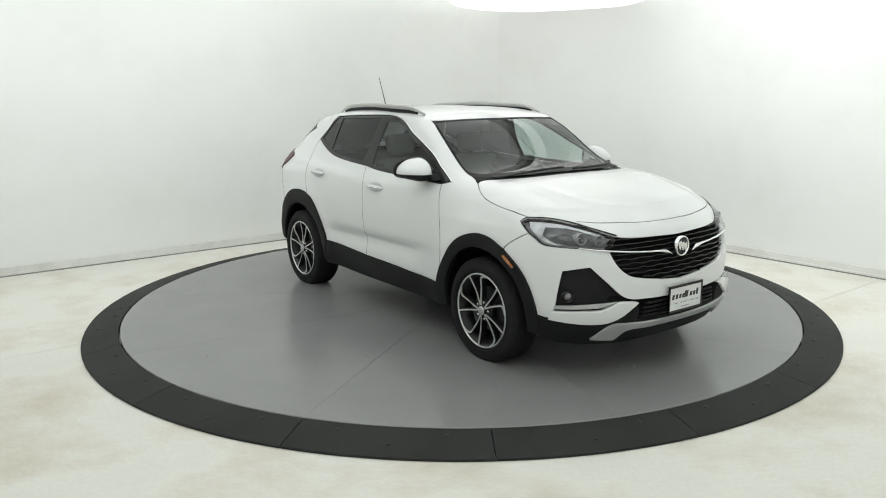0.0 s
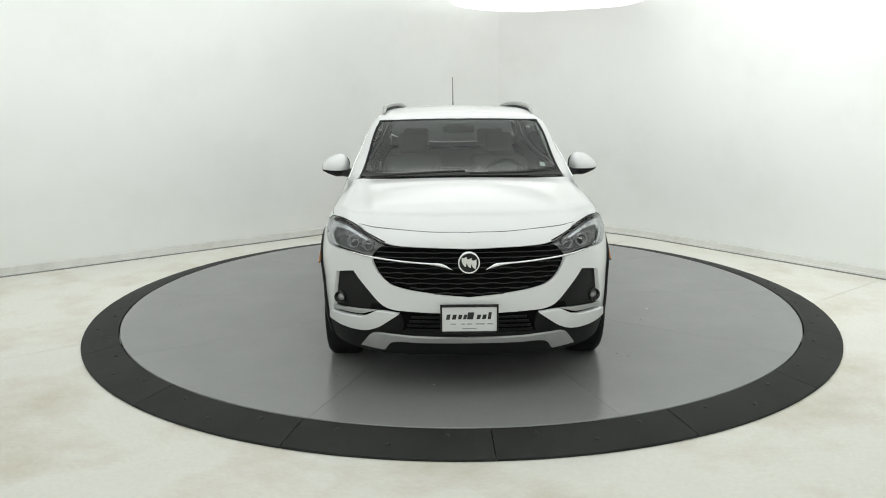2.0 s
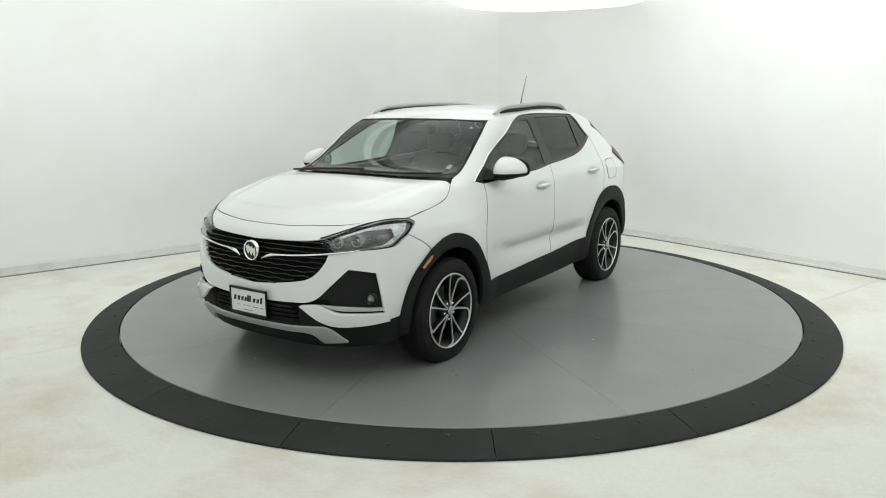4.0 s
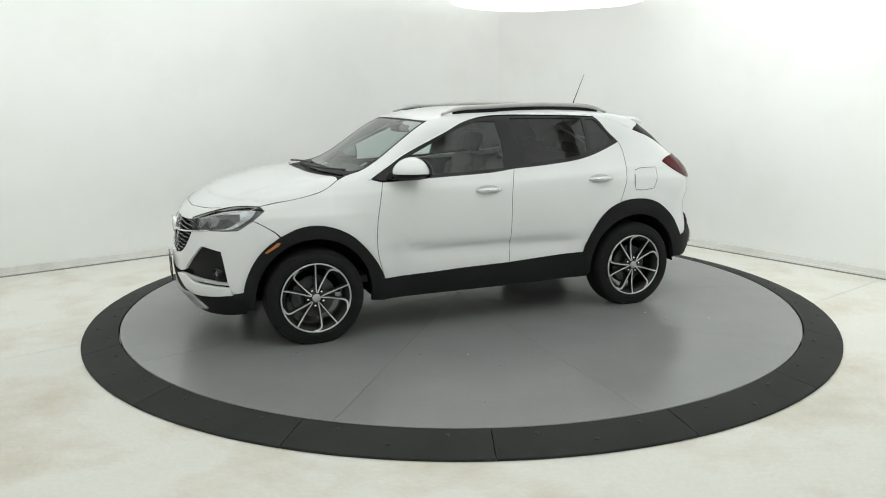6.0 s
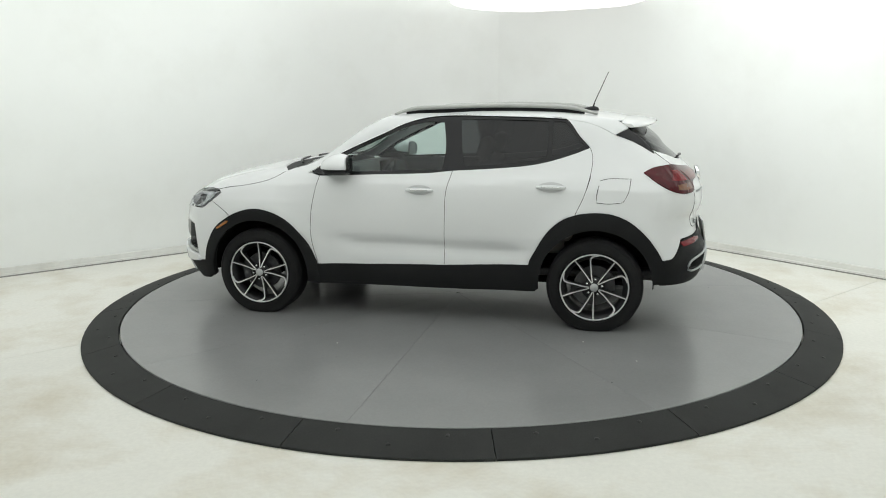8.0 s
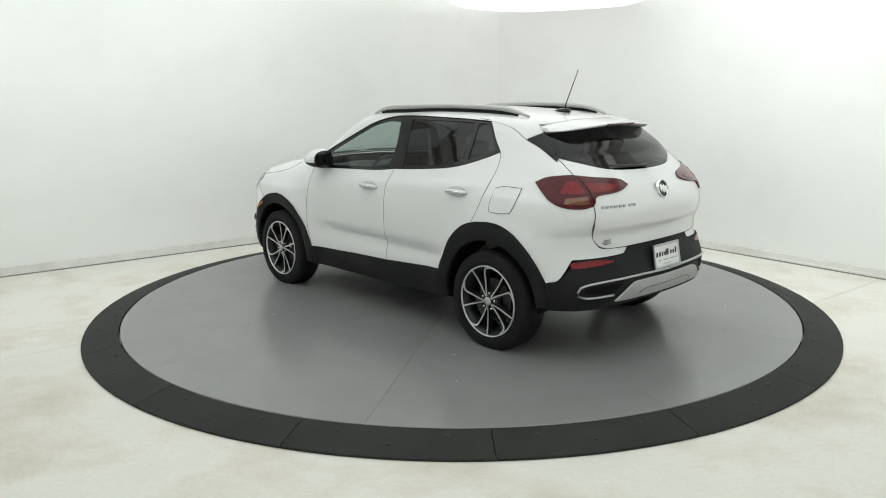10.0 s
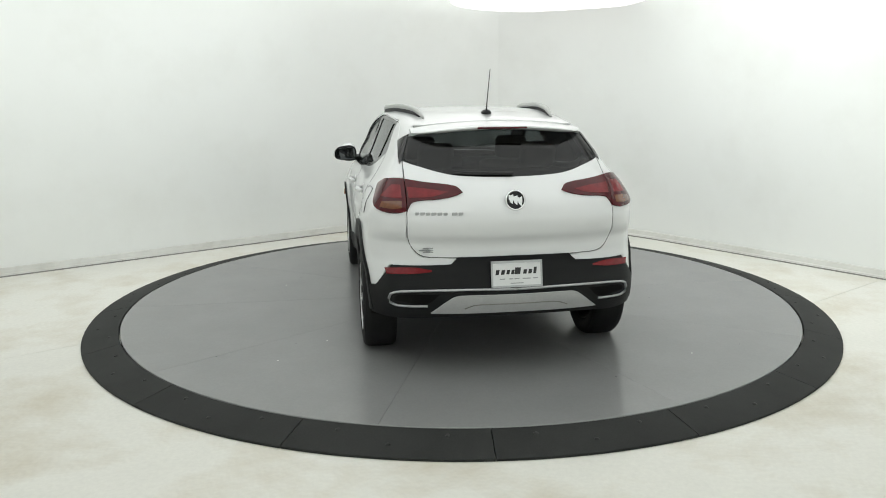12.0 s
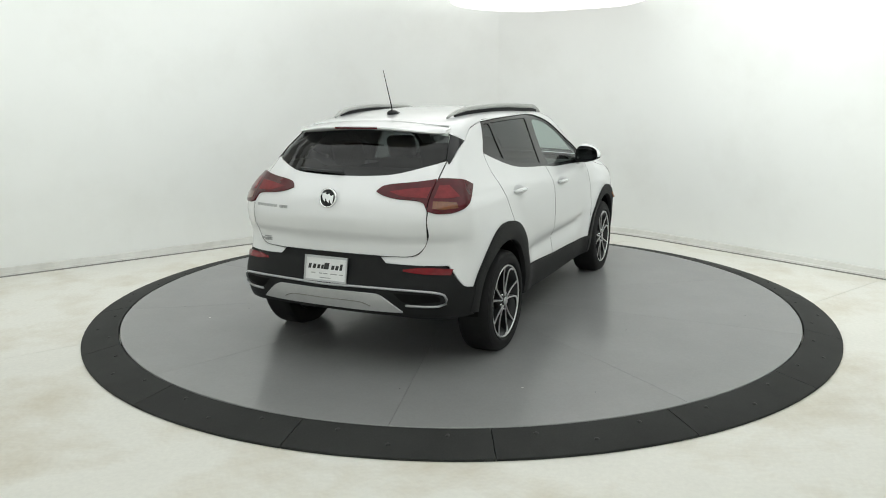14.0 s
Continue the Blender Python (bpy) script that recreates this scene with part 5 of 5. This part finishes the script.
def roof_rail(s):
    """A slim arched rail that rises from the roof edge and comes down to it again, with a black strip filling the space
    beneath.
    """
    n = 34
    ts = [i / (n - 1) for i in range(n)]
    xs = [0.245 - 1.515 * t for t in ts]
    ys = [float(curve_through(t, [0.0, 0.15, 0.5, 0.85, 1.0], [0.575, 0.578, 0.545, 0.475, 0.445])) for t in ts]
    tops = onto("top", list(zip(xs, ys)))[:, 2]
    pts, fat, lows = [], [], []
    for t, x, y, zt in zip(ts, xs, ys, tops):
        rise = math.sin(math.pi / 2 * min(1.0, t / 0.16, (1 - t) / 0.16)) ** 0.9
        pts.append((x, s * y, float(zt) + 0.006 + 0.032 * rise))
        lows.append(float(zt))
        fat.append(0.40 + 0.60 * min(1.0, 9 * t + 0.1, 9 * (1 - t) + 0.1))
    bm = bmesh.new()
    tube(bm, pts, 0.018, 12, 0.95, fat)
    rail = part("roof_rail", bm, RAIL, car, "satin silver roof rail", smooth=True)
    bm = bmesh.new()
    rows = [[bm.verts.new(q) for q in ((x, y - 0.005, zt - 0.008), (x, y + 0.005, zt - 0.008), (x, y + 0.007, z - 0.006), (x, y - 0.007, z - 0.006))] for (x, y, z), zt in list(zip(pts, lows))[2:-2]]
    for a, b in zip(rows, rows[1:]):
        for j in range(4):
            bm.faces.new((a[j], a[(j + 1) % 4], b[(j + 1) % 4], b[j]))
    bm.faces.new(rows[0])
    bm.faces.new(rows[-1][::-1])
    bmesh.ops.recalc_face_normals(bm, faces=bm.faces)
    part("rail_filler", bm, FRIT, rail)


def body_top(x, y):
    return spot("top", x, abs(y))[2]


for s in (1, -1):
    roof_rail(s)

# aerial
zr = body_top(-1.23, 0)
bm = bmesh.new()
bmesh.ops.create_uvsphere(bm, u_segments=20, v_segments=10, radius=1.0)
for v in bm.verts:
    v.co = (-1.20 + 0.075 * v.co.x, 0.034 * v.co.y * (1 - 0.25 * v.co.x), zr + 0.004 + 0.034 * max(v.co.z, -0.2) * (0.75 - 0.35 * v.co.x))
aerial = part("aerial_base", bm, GLOSS_BLACK, car, "black aerial base on the roof", smooth=True)
bm = bmesh.new()
tube(bm, [(-1.225, 0, zr + 0.02), (-1.24, 0, zr + 0.07), (-1.337, 0, 1.853)], 0.0042, 8, 1.0, [1.5, 1.0, 0.55])
part("aerial_rod", bm, INK, aerial, smooth=True)

# tailgate spoiler
bm = bmesh.new()
rows = []
for i in range(33):
    y = -0.560 + 1.120 * i / 32
    far = abs(y) / 0.560
    back = -1.705 + 0.165 * far ** 4
    thin = 1 - 0.80 * far ** 6
    zt = body_top(-1.47, min(abs(y), 0.5)) - 0.10 * max(0.0, abs(y) - 0.5)
    rows.append([bm.verts.new(p) for p in ((-1.45, y, zt - 0.004), (-1.50 - 0.08 * thin, y, zt - 0.012), (back, y, zt - 0.032), (back - 0.003, y, zt - 0.032 - 0.008 * thin), (back + 0.012, y, zt - 0.032 - 0.018 * thin), (-1.50 - 0.04 * thin, y, zt - 0.030 - 0.036 * thin), (-1.48, y, zt - 0.020 - 0.03 * thin))])
for a, b in zip(rows, rows[1:]):
    for j in range(7):
        bm.faces.new((a[j], a[(j + 1) % 7], b[(j + 1) % 7], b[j]))
bm.faces.new(rows[0])
bm.faces.new(rows[-1][::-1])
bmesh.ops.recalc_face_normals(bm, faces=bm.faces)
spoiler = smooth_by_angle(part("spoiler", bm, PAINT, car, "white roof spoiler"), 40)
bm = bmesh.new()
box(bm, (-1.712, -0.16, 1.476), (-1.69, 0.16, 1.489), 0.006)
part("high_brake_light", bm, LENS_RED, spoiler, "red high-level brake light")

# wipers
for pts in ([(1.15, -0.62, 0), (1.13, -0.30, 0), (1.10, 0.02, 0)], [(1.17, 0.05, 0), (1.12, 0.35, 0), (1.00, 0.62, 0)]):
    bm = bmesh.new()
    line = resample(pts, 0.05, closed=False)
    tube(bm, [(a, b, body_top(a, b) + 0.016) for a, b, _ in line], 0.008, 6)
    part("wiper", bm, INK, car, "black windscreen wiper", smooth=True)
bm = bmesh.new()
tube(bm, [tuple(spot("rear", abs(y), z) * np.array([1, math.copysign(1, y), 1]) - np.array([0.022, 0, 0])) for y, z in ((-0.02, 1.215), (0.12, 1.222), (0.24, 1.226), (0.34, 1.232))], 0.012, 8, 0.8, [1.2, 0.8, 0.7, 0.4])
part("rear_wiper", bm, INK, car, "black rear wiper", smooth=True)

# fuel flap and tailgate lettering bars
skin("fuel_flap", "side", "S -1.315 1.085; S -1.37 1.10; S -1.525 1.10; S -1.51 1.01; S -1.475 0.94; S -1.38 0.93; S -1.30 0.935; S -1.295 0.99", PAINT, car, off=0.0025, thick=0.003, sides="L", label="white fuel filler flap")
# dark bead stands in for the shaded gap round the flap
bead("fuel_gap", "side", "S -1.315 1.085; S -1.37 1.10; S -1.525 1.10; S -1.51 1.01; S -1.475 0.94; S -1.38 0.93; S -1.30 0.935; S -1.295 0.99", 0.0034, INK, car, off=0.001, sides="1", closed=True)
y = 0.60
for k, w in enumerate((0.03, 0.034, 0.03, 0.036, 0.034, 0.03, 0.0, 0.038, 0.034)):
    if w:
        p = spot("rear", y - w / 2, 1.0)
        bm = bmesh.new()
        box(bm, (p[0] - 0.006, y - w, 0.990), (p[0] + 0.004, y - 0.006, 1.008), 0.002)
        part("lettering_bar", bm, SATIN, car)
    y -= max(w, 0.02)
for k, (y0, y1, z) in enumerate(((0.55, 0.45, 0.787), (0.575, 0.43, 0.775), (0.55, 0.455, 0.764))):
    p = spot("rear", 0.5, z)
    bm = bmesh.new()
    box(bm, (p[0] - 0.003, y1, z - 0.003), (p[0] + 0.006, y0, z + 0.003))
    part("dealer_sticker_bar", bm, GREY_INK, car)


def dealer_plate(x, z, ways, w, h, tilt, frame_mat):
    """A plate in a frame: plain bars stand for its print."""
    m = pose(x, 0, z, 0, tilt, 0)
    place = lambda u, v, d: m @ Vector((ways * d, ways * u, v))
    bm = bmesh.new()
    for lo, hi in (((-w, -h), (w, -h + 0.012)), ((-w, h - 0.014), (w, h)), ((-w, -h), (-w + 0.010, h)), ((w - 0.010, -h), (w, h))):
        prism(bm, [(lo[0], lo[1]), (hi[0], lo[1]), (hi[0], hi[1]), (lo[0], hi[1])], 0.010, place)
    frame_ob = part("plate_frame", bm, frame_mat, car, "plate frame")
    bm = bmesh.new()
    prism(bm, [(-w + 0.008, -h + 0.010), (w - 0.008, -h + 0.010), (w - 0.008, h - 0.010), (-w + 0.008, h - 0.010)], 0.005, place)
    plate = part("dealer_plate", bm, PLATE_WHITE, car, "white dealer plate with dark printed bars")
    bars = [(-0.118, 0.012, 0.026, 0.030), (-0.084, 0.012, 0.026, 0.028), (-0.052, 0.012, 0.024, 0.026), (-0.024, 0.012, 0.022, 0.026), (0.006, 0.018, 0.044, 0.040), (0.052, 0.012, 0.026, 0.026), (0.083, 0.012, 0.026, 0.026), (0.113, 0.018, 0.022, 0.040)]
    for u, v, bw, bh in bars:
        bm = bmesh.new()
        s = bh / 2
        ring = [(u - bw / 2 - 0.004, v - s), (u + bw / 2 - 0.004, v - s), (u + bw / 2 + 0.004, v + s), (u - bw / 2 + 0.004, v + s)]
        prism(bm, [(u + (a - u) * 0.80, b) for a, b in ring], 0.0012, lambda a, b, d: place(a, b, 0.005 + d))
        part("print_bar", bm, INK, plate)
    for u, bw in ((-0.09, 0.03), (-0.035, 0.022), (0.0, 0.03), (0.06, 0.05), (0.115, 0.03)):
        bm = bmesh.new()
        prism(bm, [(u - bw / 2, -0.032), (u + bw / 2, -0.032), (u + bw / 2, -0.026), (u - bw / 2, -0.026)], 0.0012, lambda a, b, d: place(a, b, 0.005 + d))
        part("print_bar", bm, GREY_INK, plate)
    bm = bmesh.new()
    prism(bm, [(-0.04, -0.058), (0.04, -0.058), (0.04, -0.053), (-0.04, -0.053)], 0.0012, lambda a, b, d: place(a, b, 0.005 + d))
    part("print_bar", bm, GREY_INK, plate)


dealer_plate(2.190, 0.466, 1, 0.162, 0.083, 0, GLOSS_BLACK)
dealer_plate(-2.098, 0.634, -1, 0.157, 0.080, 10, SATIN)

# ------------------------------------------------------------------ cabin
bm = bmesh.new()
box(bm, (-1.75, -0.72, 0.36), (1.0, 0.72, 0.42), 0.02)
part("cabin_floor", bm, CABIN, car)
bm = bmesh.new()
rows = []
for i in range(17):
    y = -0.70 + 1.40 * i / 16
    hump = 0.022 * math.exp(-((y - 0.36) / 0.17) ** 2)
    edge = 0.06 * abs(y / 0.7) ** 3
    rows.append([bm.verts.new(p) for p in ((0.98 - edge, y, 1.085), (0.80, y, 1.105 + hump * 0.5), (0.62, y, 1.10 + hump), (0.52, y, 1.07 + hump), (0.50, y, 1.0), (0.58, y, 0.90), (0.66, y, 0.60), (0.98 - edge, y, 0.60))])
for a, b in zip(rows, rows[1:]):
    for j in range(8):
        bm.faces.new((a[j], a[(j + 1) % 8], b[(j + 1) % 8], b[j]))
bm.faces.new(rows[0])
bm.faces.new(rows[-1][::-1])
bmesh.ops.recalc_face_normals(bm, faces=bm.faces)
smooth_by_angle(part("dashboard", bm, CABIN, car, "charcoal dashboard"), 50)


def seat(x, y, wide, base=True, headrests=(0.0,)):
    bm = bmesh.new()
    box(bm, (x - 0.08, y - wide, 0.50), (x + 0.46, y + wide, 0.66), 0.06, segments=4)
    cushion = smooth_by_angle(part("seat", bm, SEAT, car, "pale leather seat"), 60)
    bm = bmesh.new()
    box(bm, (-0.065, -wide, 0.0), (0.065, wide, 0.60), 0.055, pose(x - 0.06, y, 0.60, 0, -17, 0), segments=4)
    for sgn in (1, -1):
        box(bm, (-0.01, sgn * (wide - 0.05) - 0.045, 0.06), (0.105, sgn * (wide - 0.05) + 0.045, 0.50), 0.04, pose(x - 0.06, y, 0.60, 0, -17, 0), segments=3)
    smooth_by_angle(part("seat_back", bm, SEAT, cushion), 60)
    for hy in headrests:
        bm = bmesh.new()
        box(bm, (-0.05, -0.125, 0.62), (0.045, 0.125, 0.80), 0.042, pose(x - 0.055, y + hy, 0.60, 0, -17, 0), segments=4)
        smooth_by_angle(part("headrest", bm, SEAT, cushion), 60)
        for k in (-0.05, 0.05):
            bm = bmesh.new()
            tube(bm, [tuple(pose(x - 0.055, y + hy + k, 0.60, 0, -17, 0) @ Vector((0, 0, h))) for h in (0.58, 0.66)], 0.006, 6)
            part("headrest_post", bm, SATIN, cushion)


seat(-0.16, 0.37, 0.25)
seat(-0.16, -0.37, 0.25)
seat(-0.98, 0.0, 0.62, headrests=(0.36, -0.36))
bm = bmesh.new()
m = pose(0.40, 0.37, 1.02, 0, -24, 0)
ring = []
for i in range(32):
    a = 2 * math.pi * i / 32
    ring.append([bm.verts.new(m @ Vector((0.014 * math.cos(b), (0.182 + 0.014 * math.sin(b)) * math.cos(a), (0.182 + 0.014 * math.sin(b)) * math.sin(a)))) for b in np.linspace(0, 2 * math.pi, 8, endpoint=False)])
for i in range(32):
    a, b = ring[i], ring[(i + 1) % 32]
    for j in range(8):
        bm.faces.new((a[j], a[(j + 1) % 8], b[(j + 1) % 8], b[j]))
bmesh.ops.recalc_face_normals(bm, faces=bm.faces)
wheel_rim = part("steering_wheel", bm, CABIN, car, "black steering wheel", smooth=True)
bm = bmesh.new()
box(bm, (-0.02, -0.07, -0.06), (0.03, 0.07, 0.05), 0.02, m)
box(bm, (-0.005, -0.18, -0.015), (0.015, 0.18, 0.02), 0.006, m)
box(bm, (-0.005, -0.02, -0.18), (0.015, 0.02, 0.0), 0.006, m)
part("steering_hub", bm, CABIN, wheel_rim)
bm = bmesh.new()
box(bm, (-0.25, -0.12, 0.42), (0.55, 0.12, 0.72), 0.04)
part("centre_console", bm, CABIN, car)
bm = bmesh.new()
box(bm, (0.50, -0.15, 1.03), (0.52, 0.13, 1.15), 0.006, None)
part("centre_screen", bm, GLOSS_BLACK, car, "gloss black dashboard screen")
bm = bmesh.new()
box(bm, (0.335, -0.12, 1.395), (0.36, 0.12, 1.455), 0.012)
box(bm, (0.37, -0.09, 1.40), (0.43, 0.09, 1.47), 0.012)
part("rear_view_mirror", bm, GLOSS_BLACK, car, "black rear-view mirror")
for s in (1, -1):
    bm = bmesh.new()
    rows = []
    for x in np.linspace(0.80, -0.86, 18):
        rows.append([bm.verts.new((x, s * (side_inner + d), z)) for side_inner, d, z in ((float(side_of(np.array(x), np.array(1.08))), -0.05, 1.11), (float(side_of(np.array(x), np.array(0.95))), -0.10, 1.0), (float(side_of(np.array(x), np.array(0.6))), -0.10, 0.45))])
    for a, b in zip(rows, rows[1:]):
        for j in range(2):
            bm.faces.new((a[j], a[j + 1], b[j + 1], b[j]))
    part("door_card", bm, CABIN, car, smooth=True)
bm = bmesh.new()
box(bm, (-1.85, -0.60, 0.95), (-1.28, 0.60, 0.99), 0.015)
part("parcel_cover", bm, CABIN, car)

# ------------------------------------------------------------------ how things move
CAR_X, CAR_Y = 0.124, -0.008
TURN = [(0, -52.87), (0.5, -61.83), (1, -70.68), (1.5, -79.54), (2, -88.25), (2.5, -97.08), (3, -105.93), (3.5, -114.6), (4, -123.2), (4.5, -131.75), (5, -140.25), (5.5, -148.72), (6, -157.2), (6.5, -165.66), (7, -174.25), (7.5, -182.98), (8, -191.6),
        (8.5, -200.15), (9, -208.65), (9.5, -217.1), (10, -225.55), (10.5, -234.04), (11, -242.62), (11.5, -251.27), (12, -259.98), (12.5, -268.63), (13, -277.32), (13.5, -286.08), (14, -294.76)]


def motions():
    """The turntable carries the car round at a steady pace."""
    walk(deck, [(t, pose(0, 0, 0, 0, 0, a)) for t, a in TURN])
    walk(car, [(t, pose(0, 0, DECK_Z, 0, 0, a) @ pose(CAR_X, CAR_Y, 0)) for t, a in TURN])


motions()
